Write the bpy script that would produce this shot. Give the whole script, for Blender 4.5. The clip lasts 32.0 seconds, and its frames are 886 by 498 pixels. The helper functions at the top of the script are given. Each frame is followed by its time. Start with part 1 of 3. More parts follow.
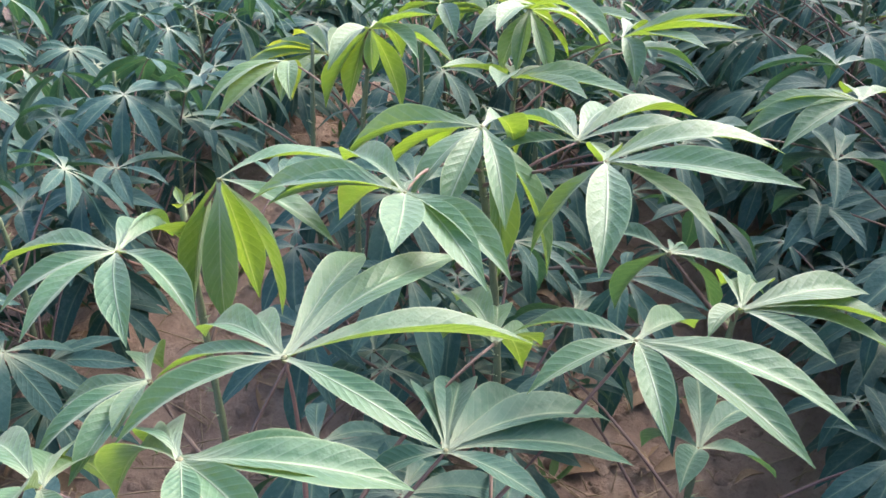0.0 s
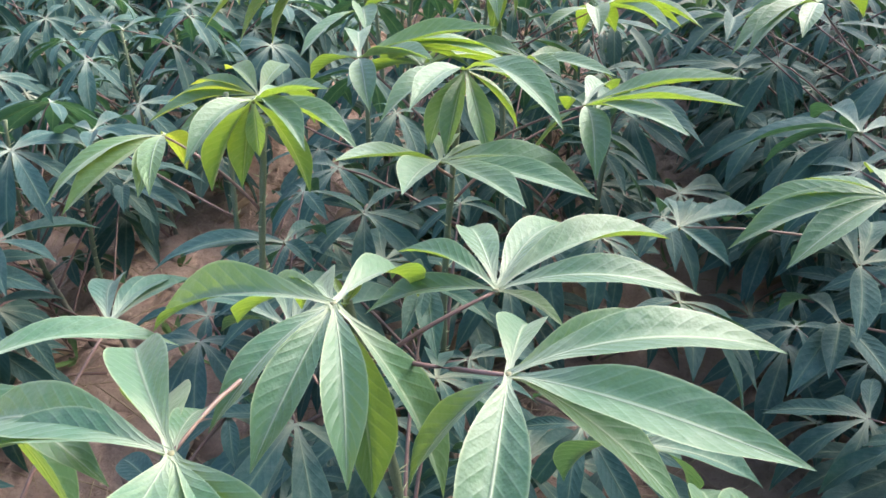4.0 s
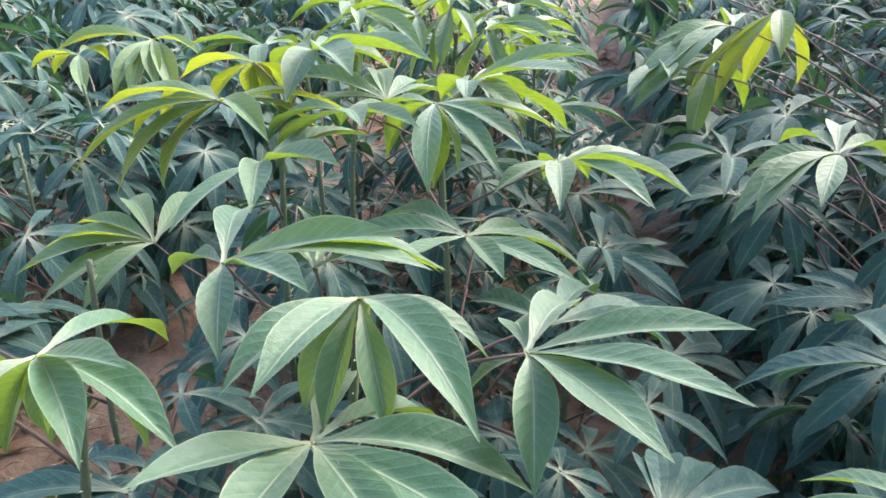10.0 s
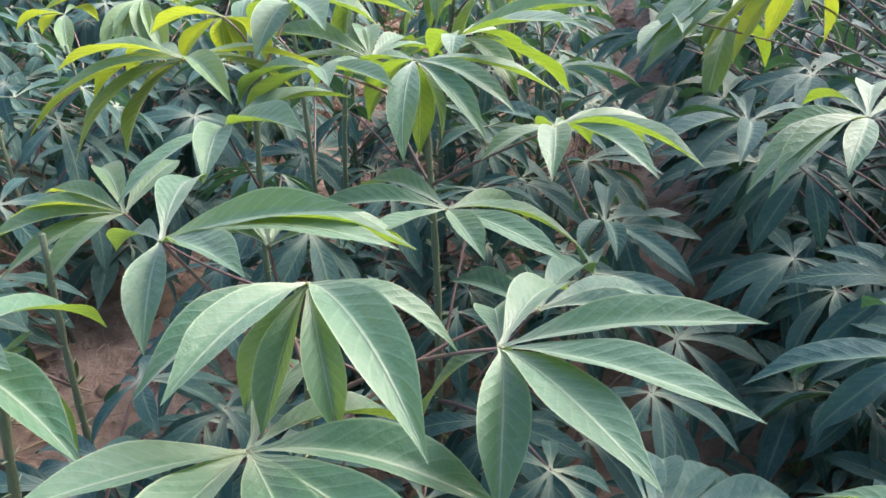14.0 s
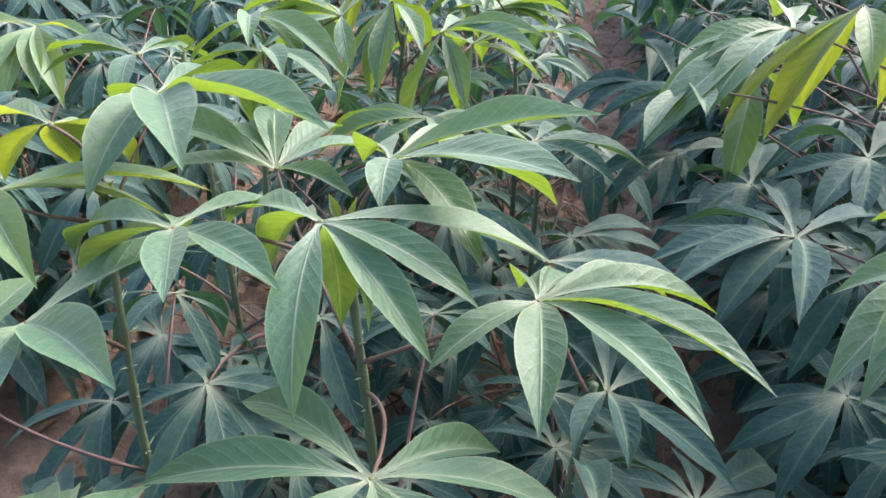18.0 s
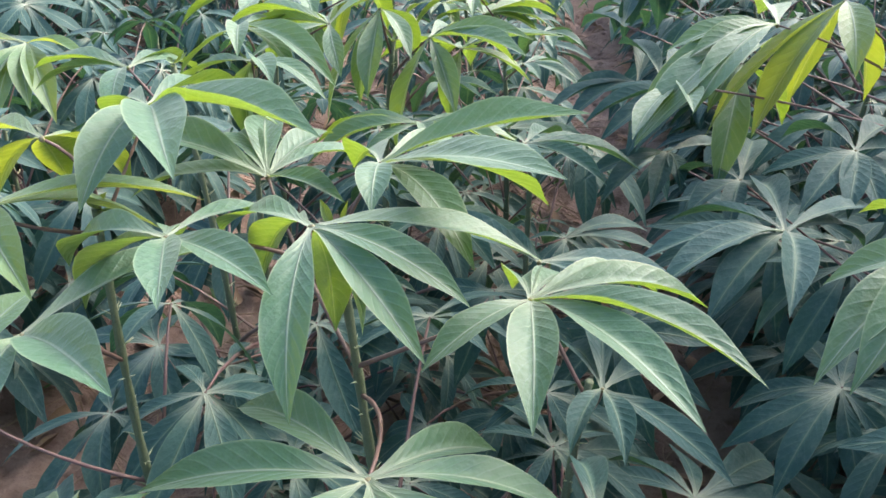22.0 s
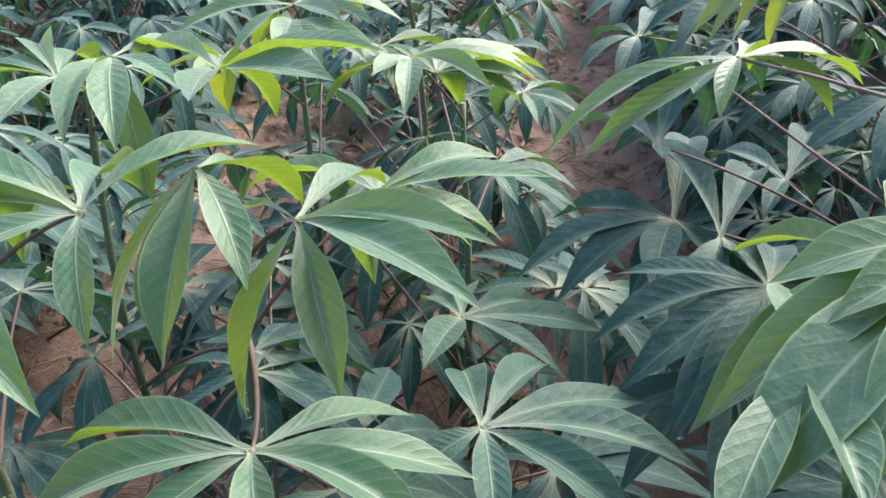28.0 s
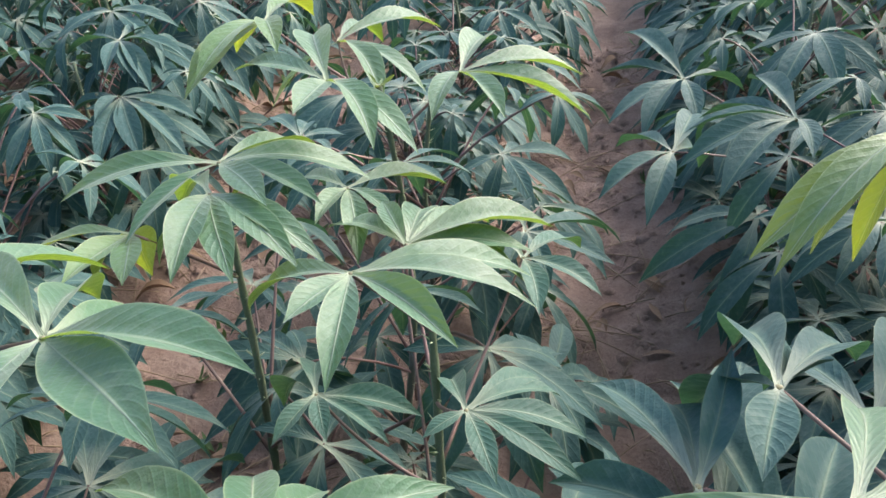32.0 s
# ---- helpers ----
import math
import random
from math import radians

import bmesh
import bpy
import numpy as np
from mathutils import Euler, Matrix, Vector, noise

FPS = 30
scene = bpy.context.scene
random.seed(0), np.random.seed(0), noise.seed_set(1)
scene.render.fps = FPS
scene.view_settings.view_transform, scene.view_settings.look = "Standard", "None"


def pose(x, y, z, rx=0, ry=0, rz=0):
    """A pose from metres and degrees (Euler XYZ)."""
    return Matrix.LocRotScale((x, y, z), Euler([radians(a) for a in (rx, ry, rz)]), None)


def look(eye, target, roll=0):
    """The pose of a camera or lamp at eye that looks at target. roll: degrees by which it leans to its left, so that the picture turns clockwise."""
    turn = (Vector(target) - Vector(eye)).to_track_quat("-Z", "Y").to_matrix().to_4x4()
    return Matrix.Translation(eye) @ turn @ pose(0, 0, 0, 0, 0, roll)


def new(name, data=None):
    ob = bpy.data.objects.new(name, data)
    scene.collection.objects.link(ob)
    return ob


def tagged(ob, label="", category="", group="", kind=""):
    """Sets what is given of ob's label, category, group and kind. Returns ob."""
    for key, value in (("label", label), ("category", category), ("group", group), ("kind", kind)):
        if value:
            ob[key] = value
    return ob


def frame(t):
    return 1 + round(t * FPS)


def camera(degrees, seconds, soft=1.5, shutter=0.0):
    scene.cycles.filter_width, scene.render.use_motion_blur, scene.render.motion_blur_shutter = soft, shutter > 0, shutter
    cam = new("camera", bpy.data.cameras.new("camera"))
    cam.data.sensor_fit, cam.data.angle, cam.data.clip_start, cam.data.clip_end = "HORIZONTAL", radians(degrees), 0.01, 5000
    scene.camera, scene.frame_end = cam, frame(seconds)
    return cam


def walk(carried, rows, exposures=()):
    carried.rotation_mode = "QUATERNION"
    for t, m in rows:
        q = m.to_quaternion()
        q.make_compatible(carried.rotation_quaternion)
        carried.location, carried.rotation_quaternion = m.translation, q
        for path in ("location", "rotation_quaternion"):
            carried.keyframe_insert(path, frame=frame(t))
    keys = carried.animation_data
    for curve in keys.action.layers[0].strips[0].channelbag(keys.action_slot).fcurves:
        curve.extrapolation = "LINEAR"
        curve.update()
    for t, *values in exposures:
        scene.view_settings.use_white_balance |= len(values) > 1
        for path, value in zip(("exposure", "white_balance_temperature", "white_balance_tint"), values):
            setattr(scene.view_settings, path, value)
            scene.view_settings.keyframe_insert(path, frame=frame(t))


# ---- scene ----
cam = camera(56.9, 32.0, 1.6)
# seconds, eye in metres, turn in degrees
PATH = [
    (0.0, 0.0006, 0.0087, 1.0506, 59.24, -0.04, -0.01),
    (0.5, 0.0098, 0.0183, 1.0507, 58.99, -0.81, -1.78),
    (1.0, 0.0188, 0.0179, 1.0493, 58.99, -0.97, -2.74),
    (1.5, 0.0335, 0.0419, 1.0452, 58.72, -1.02, -4.57),
    (2.0, 0.0628, 0.0935, 1.0473, 58.72, -0.86, -4.95),
    (2.5, 0.0873, 0.1536, 1.0481, 58.71, -0.72, -4.66),
    (3.0, 0.1175, 0.1982, 1.0495, 58.79, -0.23, -3.00),
    (3.5, 0.1170, 0.2241, 1.0507, 58.65, 0.51, -0.73),
    (4.0, 0.1137, 0.3017, 1.0557, 58.39, 0.53, 0.79),
    (4.5, 0.1169, 0.3911, 1.0690, 58.27, 0.60, 0.55),
    (6.5, 0.1253, 0.4561, 1.0814, 59.49, -0.42, -0.02),
    (7.0, 0.1102, 0.4336, 1.0789, 59.82, -0.50, -0.60),
    (7.5, 0.1197, 0.4664, 1.0838, 60.35, -0.77, -0.91),
    (8.0, 0.1356, 0.5393, 1.0833, 61.21, -0.90, -0.86),
    (8.5, 0.1240, 0.4890, 1.0691, 61.54, -0.62, -0.17),
    (9.0, 0.1133, 0.4707, 1.0798, 61.35, -0.60, -0.66),
    (9.5, 0.1426, 0.5571, 1.0888, 61.56, -1.02, -0.40),
    (10.0, 0.1951, 0.6323, 1.0875, 61.73, -0.41, 0.88),
    (10.5, 0.2172, 0.6752, 1.0785, 61.24, -0.50, 0.85),
    (11.0, 0.2203, 0.6811, 1.0705, 61.15, -0.42, 1.23),
    (11.5, 0.2164, 0.6853, 1.0757, 60.13, 0.02, 1.80),
    (12.0, 0.2169, 0.7049, 1.0696, 60.11, -0.17, 1.60),
    (12.5, 0.2194, 0.6982, 1.0686, 60.09, -0.18, 1.87),
    (13.0, 0.2318, 0.7141, 1.0615, 59.91, -0.19, 1.86),
    (13.5, 0.2307, 0.7141, 1.0506, 59.61, -0.11, 2.01),
    (15.5, 0.2515, 0.7815, 1.0640, 59.16, 0.94, 2.47),
    (16.0, 0.2467, 0.8884, 1.0660, 59.43, 0.41, 1.12),
    (16.5, 0.2344, 0.9854, 1.0676, 58.48, -0.43, -0.34),
    (17.0, 0.2432, 0.9890, 1.0483, 59.08, -0.43, -0.28),
    (17.5, 0.2458, 1.0273, 1.0573, 58.06, -0.19, 0.24),
    (18.0, 0.2548, 1.0681, 1.0594, 58.01, 0.03, 0.16),
    (18.5, 0.2672, 1.0814, 1.0580, 58.19, 0.06, 0.32),
    (19.0, 0.2739, 1.0691, 1.0570, 57.95, 0.04, -0.28),
    (19.5, 0.2818, 1.0746, 1.0579, 58.14, 0.21, -0.59),
    (20.0, 0.2978, 1.1115, 1.0514, 58.05, 0.09, -0.81),
    (20.5, 0.2904, 1.0928, 1.0581, 58.69, 0.48, -1.64),
    (21.0, 0.2639, 1.0247, 1.0582, 58.53, 0.75, -1.10),
    (21.5, 0.2516, 1.0036, 1.0593, 58.35, 1.05, -0.89),
    (22.0, 0.2590, 1.0619, 1.0590, 58.45, 1.24, -0.83),
    (22.5, 0.2739, 1.1287, 1.0607, 58.44, 1.13, -0.81),
    (23.0, 0.2937, 1.1994, 1.0531, 58.15, 1.38, -0.04),
    (23.5, 0.3102, 1.2401, 1.0589, 57.23, 1.73, 1.11),
    (24.0, 0.3248, 1.2915, 1.0581, 57.64, 1.82, 2.42),
    (24.5, 0.3180, 1.3755, 1.0369, 56.88, 1.68, 3.09),
    (25.0, 0.3141, 1.5271, 1.0254, 55.53, 1.66, 2.71),
    (25.5, 0.3195, 1.5871, 1.0371, 55.19, 1.01, 0.75),
    (26.0, 0.3181, 1.6005, 1.0353, 55.36, 0.92, 0.05),
    (26.5, 0.3399, 1.6511, 1.0433, 55.24, 1.01, 0.17),
    (28.5, 0.3317, 1.6275, 1.0272, 55.68, 0.28, -2.06),
    (29.0, 0.3399, 1.7299, 1.0302, 54.96, 0.68, -1.88),
    (29.5, 0.3838, 1.8367, 1.0482, 55.02, 0.47, -2.28),
    (30.0, 0.3919, 1.8674, 1.0613, 56.32, 0.70, -1.78),
    (30.5, 0.3941, 1.8756, 1.0697, 56.34, 0.95, -1.20),
    (31.0, 0.3895, 1.8802, 1.0828, 56.35, 1.19, -0.29),
    (31.5, 0.3994, 1.8906, 1.0722, 56.91, 0.83, 0.23),
    (32.0, 0.4002, 1.9495, 1.0652, 56.54, 0.43, 0.91),
]
walk(cam, [(t, pose(x, y, z, rx, ry, rz)) for t, x, y, z, rx, ry, rz in PATH], [(0.0, 1.27, 6300, 8), (9.0, 1.21, 6230, 9), (13.0, 1.14, 6220, 9), (17.0, 1.06, 6230, 9), (20.0, 1.06, 6230, 9), (22.0, 1.08, 6200, 9), (24.0, 0.93, 6230, 9), (26.0, 1.04, 6200, 9), (29.0, 0.98, 6250, 8), (32.0, 0.87, 6250, 8)])

# ---- light: a bright hazy sky with a soft sun ----
SUN_EL, SUN_AZ = 37.0, 55.0
world = bpy.data.worlds.new("world")
scene.world = world
world.use_nodes = True
wn, wl = world.node_tree.nodes, world.node_tree.links
sky = wn.new("ShaderNodeTexSky")
sky.sky_type = "NISHITA"
sky.sun_disc = False
sky.sun_elevation = radians(SUN_EL)
sky.sun_rotation = radians(SUN_AZ)
sky.dust_density = 6.0
wn["Background"].inputs["Strength"].default_value = 0.292
wl.new(sky.outputs["Color"], wn["Background"].inputs["Color"])
sun = new("sun", bpy.data.lights.new("sun", "SUN"))
sun.data.energy, sun.data.angle, sun.data.color = 1.82, radians(40), (1.0, 0.98, 0.94)
ce = math.cos(radians(SUN_EL))
sun.matrix_world = look((0, 0, 10), Vector((0, 0, 10)) - Vector((ce * math.sin(radians(SUN_AZ)), ce * math.cos(radians(SUN_AZ)), math.sin(radians(SUN_EL)))))


# ---- materials ----
def material(name):
    m = bpy.data.materials.new(name)
    m.use_nodes = True
    n, l = m.node_tree.nodes, m.node_tree.links
    return m, n, l, n["Principled BSDF"], n["Material Output"]


def math_node(n, l, op, a, b=None):
    made = n.new("ShaderNodeMath")
    made.operation = op
    for i, v in enumerate((a, b)):
        if v is None:
            continue
        if isinstance(v, (int, float)):
            made.inputs[i].default_value = v
        else:
            l.new(v, made.inputs[i])
    return made.outputs[0]


def mix(n, l, fac, a, b):
    made = n.new("ShaderNodeMix")
    made.data_type = "RGBA"
    for i, v in ((0, fac), (6, a), (7, b)):
        if isinstance(v, (int, float)):
            made.inputs[i].default_value = v
        elif isinstance(v, tuple):
            made.inputs[i].default_value = (*v, 1)
        else:
            l.new(v, made.inputs[i])
    return made.outputs[2]


def ramp(n, l, fac, stops):
    made = n.new("ShaderNodeValToRGB")
    el = made.color_ramp.elements
    while len(el) < len(stops):
        el.new(0.5)
    for e, (p, c) in zip(el, stops):
        e.position, e.color = p, (*c, 1) if isinstance(c, tuple) else (c, c, c, 1)
    l.new(fac, made.inputs[0])
    return made.outputs[0]


def noise_node(n, l, coords, scale, detail=4.0, rough=0.55):
    made = n.new("ShaderNodeTexNoise")
    made.inputs["Scale"].default_value, made.inputs["Detail"].default_value = scale, detail
    made.inputs["Roughness"].default_value = rough
    l.new(coords, made.inputs["Vector"])
    return made.outputs["Fac"]


def leaf_material(name, dark, light, through_colour, translucency, rough, sheen=0.22, spec=0.6, rib=0.62):
    """Cassava blade: pale midrib and side veins along the lobe, mottled green, light passing through."""
    m, n, l, p, out = material(name)
    uv = n.new("ShaderNodeUVMap").outputs[0]
    sep = n.new("ShaderNodeSeparateXYZ")
    l.new(uv, sep.inputs[0])
    across = math_node(n, l, "ABSOLUTE", math_node(n, l, "SUBTRACT", math_node(n, l, "MULTIPLY", sep.outputs[0], 2.0), 1.0))
    along = sep.outputs[1]
    soft_rib = ramp(n, l, across, [(0.0, 1.0), (0.03, 0.7), (0.065, 0.0)])
    phase = math_node(n, l, "SUBTRACT", math_node(n, l, "MULTIPLY", along, 11.5), math_node(n, l, "MULTIPLY", across, 2.1))
    saw = math_node(n, l, "PINGPONG", phase, 0.5)
    vein = ramp(n, l, saw, [(0.0, 1.0), (0.05, 0.6), (0.12, 0.0)])
    quilt = ramp(n, l, saw, [(0.0, 0.0), (0.15, 0.55), (0.5, 1.0)])
    quilt = math_node(n, l, "MULTIPLY", quilt, ramp(n, l, across, [(0.0, 0.2), (0.25, 1.0), (0.8, 0.8), (1.0, 0.2)]))
    vein = math_node(n, l, "MULTIPLY", vein, ramp(n, l, across, [(0.0, 1.0), (0.75, 0.7), (1.0, 0.0)]))
    pos = n.new("ShaderNodeNewGeometry").outputs["Position"]
    rnd = n.new("ShaderNodeObjectInfo").outputs["Random"]
    blotch = noise_node(n, l, pos, 22.0)
    fine = noise_node(n, l, pos, 260.0, 3.0)
    t = math_node(n, l, "ADD", math_node(n, l, "MULTIPLY", blotch, 0.55), math_node(n, l, "MULTIPLY", rnd, 0.5))
    base = mix(n, l, t, dark, light)
    base = mix(n, l, math_node(n, l, "MULTIPLY", fine, 0.25), base, tuple(c * 0.6 for c in dark))
    dust = ramp(n, l, noise_node(n, l, pos, 60.0, 5.0, 0.7), [(0.5, 0.0), (0.8, 0.22)])
    base = mix(n, l, dust, base, (0.30, 0.33, 0.27))
    base = mix(n, l, math_node(n, l, "MULTIPLY", vein, 0.30 * rib), base, (0.33, 0.42, 0.28))
    base = mix(n, l, math_node(n, l, "MULTIPLY", soft_rib, rib), base, (0.46, 0.50, 0.36))
    base = mix(n, l, ramp(n, l, across, [(0.0, 0.16), (0.22, 0.0)]), base, (0.26, 0.36, 0.22))
    base = mix(n, l, ramp(n, l, along, [(0.02, 0.70), (0.12, 0.32), (0.30, 0.0)]), base, (0.42, 0.44, 0.34))
    edge = ramp(n, l, across, [(0.92, 0.0), (1.0, rib)])
    base = mix(n, l, edge, base, (0.35, 0.42, 0.24))
    l.new(base, p.inputs["Base Color"])
    r = math_node(n, l, "ADD", math_node(n, l, "MULTIPLY", blotch, 0.2), rough)
    l.new(r, p.inputs["Roughness"])
    p.inputs["Specular IOR Level"].default_value = spec
    p.inputs["Sheen Weight"].default_value = sheen
    p.inputs["Sheen Roughness"].default_value = 0.5
    ribs = math_node(n, l, "ADD", math_node(n, l, "MULTIPLY", quilt, 0.19), math_node(n, l, "MULTIPLY", soft_rib, -0.3))
    height = math_node(n, l, "ADD", ribs, math_node(n, l, "MULTIPLY", noise_node(n, l, pos, 75.0, 3.0), 0.7))
    height = math_node(n, l, "ADD", height, math_node(n, l, "MULTIPLY", fine, 0.2))
    bump = n.new("ShaderNodeBump")
    bump.inputs["Strength"].default_value, bump.inputs["Distance"].default_value = 0.55, 0.0035
    l.new(height, bump.inputs["Height"])
    l.new(bump.outputs[0], p.inputs["Normal"])
    tr = n.new("ShaderNodeBsdfTranslucent")
    l.new(mix(n, l, math_node(n, l, "MULTIPLY", soft_rib, 0.4), through_colour, (0.30, 0.35, 0.08)), tr.inputs["Color"])
    l.new(bump.outputs[0], tr.inputs["Normal"])
    mx = n.new("ShaderNodeMixShader")
    mx.inputs[0].default_value = translucency
    l.new(p.outputs[0], mx.inputs[1])
    l.new(tr.outputs[0], mx.inputs[2])
    l.new(mx.outputs[0], out.inputs["Surface"])
    return m


def plain_material(name, a, b, scale, rough, bump_mm=1.0, spec=0.4, stretch=None, speck=None):
    m, n, l, p, out = material(name)
    pos = n.new("ShaderNodeTexCoord").outputs["Object"]
    if stretch:
        mp = n.new("ShaderNodeMapping")
        mp.inputs["Scale"].default_value = stretch
        l.new(pos, mp.inputs[0])
        pos = mp.outputs[0]
    big, small = noise_node(n, l, pos, scale), noise_node(n, l, pos, scale * 9, 5.0, 0.7)
    rnd = n.new("ShaderNodeObjectInfo").outputs["Random"]
    t = math_node(n, l, "ADD", math_node(n, l, "MULTIPLY", big, 0.9), math_node(n, l, "MULTIPLY", math_node(n, l, "SUBTRACT", rnd, 0.5), 0.4))
    c = mix(n, l, t, a, b)
    c = mix(n, l, ramp(n, l, small, [(0.45, 0.0), (0.75, 0.5)]), c, speck or tuple(x * 0.5 for x in a))
    l.new(c, p.inputs["Base Color"])
    p.inputs["Roughness"].default_value, p.inputs["Specular IOR Level"].default_value = rough, spec
    bump = n.new("ShaderNodeBump")
    bump.inputs["Strength"].default_value, bump.inputs["Distance"].default_value = 0.7, bump_mm / 1000
    l.new(math_node(n, l, "ADD", big, small), bump.inputs["Height"])
    l.new(bump.outputs[0], p.inputs["Normal"])
    return m


def soil_material():
    m, n, l, p, out = material("red_soil")
    pos = n.new("ShaderNodeNewGeometry").outputs["Position"]
    big, mid = noise_node(n, l, pos, 2.2), noise_node(n, l, pos, 14.0, 6.0, 0.6)
    grain = noise_node(n, l, pos, 120.0, 6.0, 0.75)
    c = ramp(n, l, mid, [(0.25, (0.175, 0.121, 0.099)), (0.5, (0.31, 0.22, 0.182)), (0.75, (0.42, 0.312, 0.26))])
    c = mix(n, l, ramp(n, l, big, [(0.4, 0.0), (0.65, 0.6)]), c, (0.35, 0.25, 0.208))
    c = mix(n, l, ramp(n, l, grain, [(0.5, 0.0), (0.75, 0.6)]), c, (0.15, 0.10, 0.078))
    l.new(c, p.inputs["Base Color"])
    p.inputs["Roughness"].default_value, p.inputs["Specular IOR Level"].default_value = 0.95, 0.15
    bump = n.new("ShaderNodeBump")
    bump.inputs["Strength"].default_value, bump.inputs["Distance"].default_value = 1.0, 0.018
    l.new(math_node(n, l, "ADD", mid, math_node(n, l, "MULTIPLY", grain, 0.5)), bump.inputs["Height"])
    l.new(bump.outputs[0], p.inputs["Normal"])
    return m


LEAF_GREEN = leaf_material("cassava_leaf_green", (0.024, 0.088, 0.048), (0.054, 0.146, 0.080), (0.32, 0.47, 0.02), 0.27, 0.44, 0.18, 0.68)
LEAF_YOUNG = leaf_material("cassava_leaf_young", (0.038, 0.120, 0.040), (0.078, 0.185, 0.060), (0.38, 0.45, 0.02), 0.38, 0.44, 0.22, 0.80)
# mature leaves of low and side rows: bluish, their shade darkened into the colour
LEAF_OLD_SHADED = leaf_material("cassava_leaf_mature_shaded", (0.022, 0.062, 0.063), (0.038, 0.090, 0.090), (0.08, 0.20, 0.06), 0.15, 0.54, 0.04, 0.20, 0.15)
# low leaves of the middle rows: less of that shade put into the colour
LEAF_MID = leaf_material("cassava_leaf_lower", (0.025, 0.076, 0.062), (0.047, 0.118, 0.094), (0.14, 0.28, 0.05), 0.18, 0.50, 0.08, 0.35, 0.34)
PETIOLE = plain_material("reddish_petiole", (0.135, 0.072, 0.074), (0.185, 0.130, 0.105), 9.0, 0.5, 0.3)
STEM_GREEN = plain_material("green_stem", (0.095, 0.125, 0.072), (0.165, 0.185, 0.120), 45.0, 0.65, 1.2, 0.3)
STEM_WOOD = plain_material("woody_stem", (0.105, 0.105, 0.085), (0.18, 0.18, 0.145), 30.0, 0.75, 1.5)
STIPULE = plain_material("pale_stipule", (0.35, 0.40, 0.22), (0.45, 0.45, 0.30), 60.0, 0.6, 0.2)
LEAF_HUB = plain_material("pinkish_leaf_hub", (0.17, 0.17, 0.09), (0.22, 0.19, 0.11), 60.0, 0.6, 0.2)
STRAW = plain_material("dry_litter", (0.22, 0.15, 0.10), (0.40, 0.31, 0.22), 30.0, 0.9, 0.5)
DRY_LEAF = plain_material("dry_leaf", (0.20, 0.12, 0.075), (0.34, 0.24, 0.16), 40.0, 0.85, 0.8)
WEED = plain_material("weed_green", (0.06, 0.12, 0.035), (0.12, 0.19, 0.06), 40.0, 0.6, 0.5)
SOIL = soil_material()


# ---- ground ----
def hill(x, y):
    """Height of the soil: ridges along the plant rows, furrows between them, clods."""
    ridge = 0.035 * math.cos((x - 0.15 - 0.12 * (y - 2)) * 2 * math.pi / 0.75)
    far = min(1.0, max(0.0, (8.0 - abs(x) - abs(y - 2)) / 3))
    v = Vector((x, y, 0))
    clods = 0.035 * (noise.fractal(v * 5, 0.7, 2.0, 5) + 0.55 * abs(noise.noise(v * 13)) + 0.3 * abs(noise.noise(v * 24)))
    path = math.exp(-((x - 0.36 - 0.15 * y) / 0.12) ** 2)
    return far * (ridge + clods * (1 - 0.25 * path)) - 0.02


def mesh_object(name, verts, faces, mat, parent=None, uvs=None, smooth=True):
    me = bpy.data.meshes.new(name)
    me.from_pydata(verts, [], faces)
    me.materials.append(mat)
    if uvs is not None:
        layer = me.uv_layers.new(name="UVMap")
        idx = np.empty(len(me.loops), dtype=np.int32)
        me.loops.foreach_get("vertex_index", idx)
        layer.data.foreach_set("uv", np.asarray(uvs, dtype=np.float32)[idx].ravel())
    if smooth:
        me.polygons.foreach_set("use_smooth", [True] * len(me.polygons))
    me.update()
    ob = new(name, me)
    if parent is not None:
        ob.parent = parent
    return ob


def axis(lo, hi, near_lo, near_hi, fine, coarse):
    out, v = [], lo
    while v < hi:
        out.append(v)
        inside = near_lo <= v <= near_hi
        v += fine if inside else max(fine, min(coarse, 0.25 * min(abs(v - near_lo), abs(v - near_hi)) + fine))
    return out + [hi]


gx, gy = axis(-400, 400, -1.4, 1.7, 0.022, 60), axis(-400, 400, -0.2, 5.2, 0.026, 60)
gverts = [(x, y, hill(x, y)) for y in gy for x in gx]
w = len(gx)
gfaces = [(j * w + i, j * w + i + 1, j * w + w + i + 1, j * w + w + i) for j in range(len(gy) - 1) for i in range(w - 1)]
tagged(mesh_object("ground", gverts, gfaces, SOIL), "reddish brown cultivated soil with clods and furrows", "soil", kind="structure")


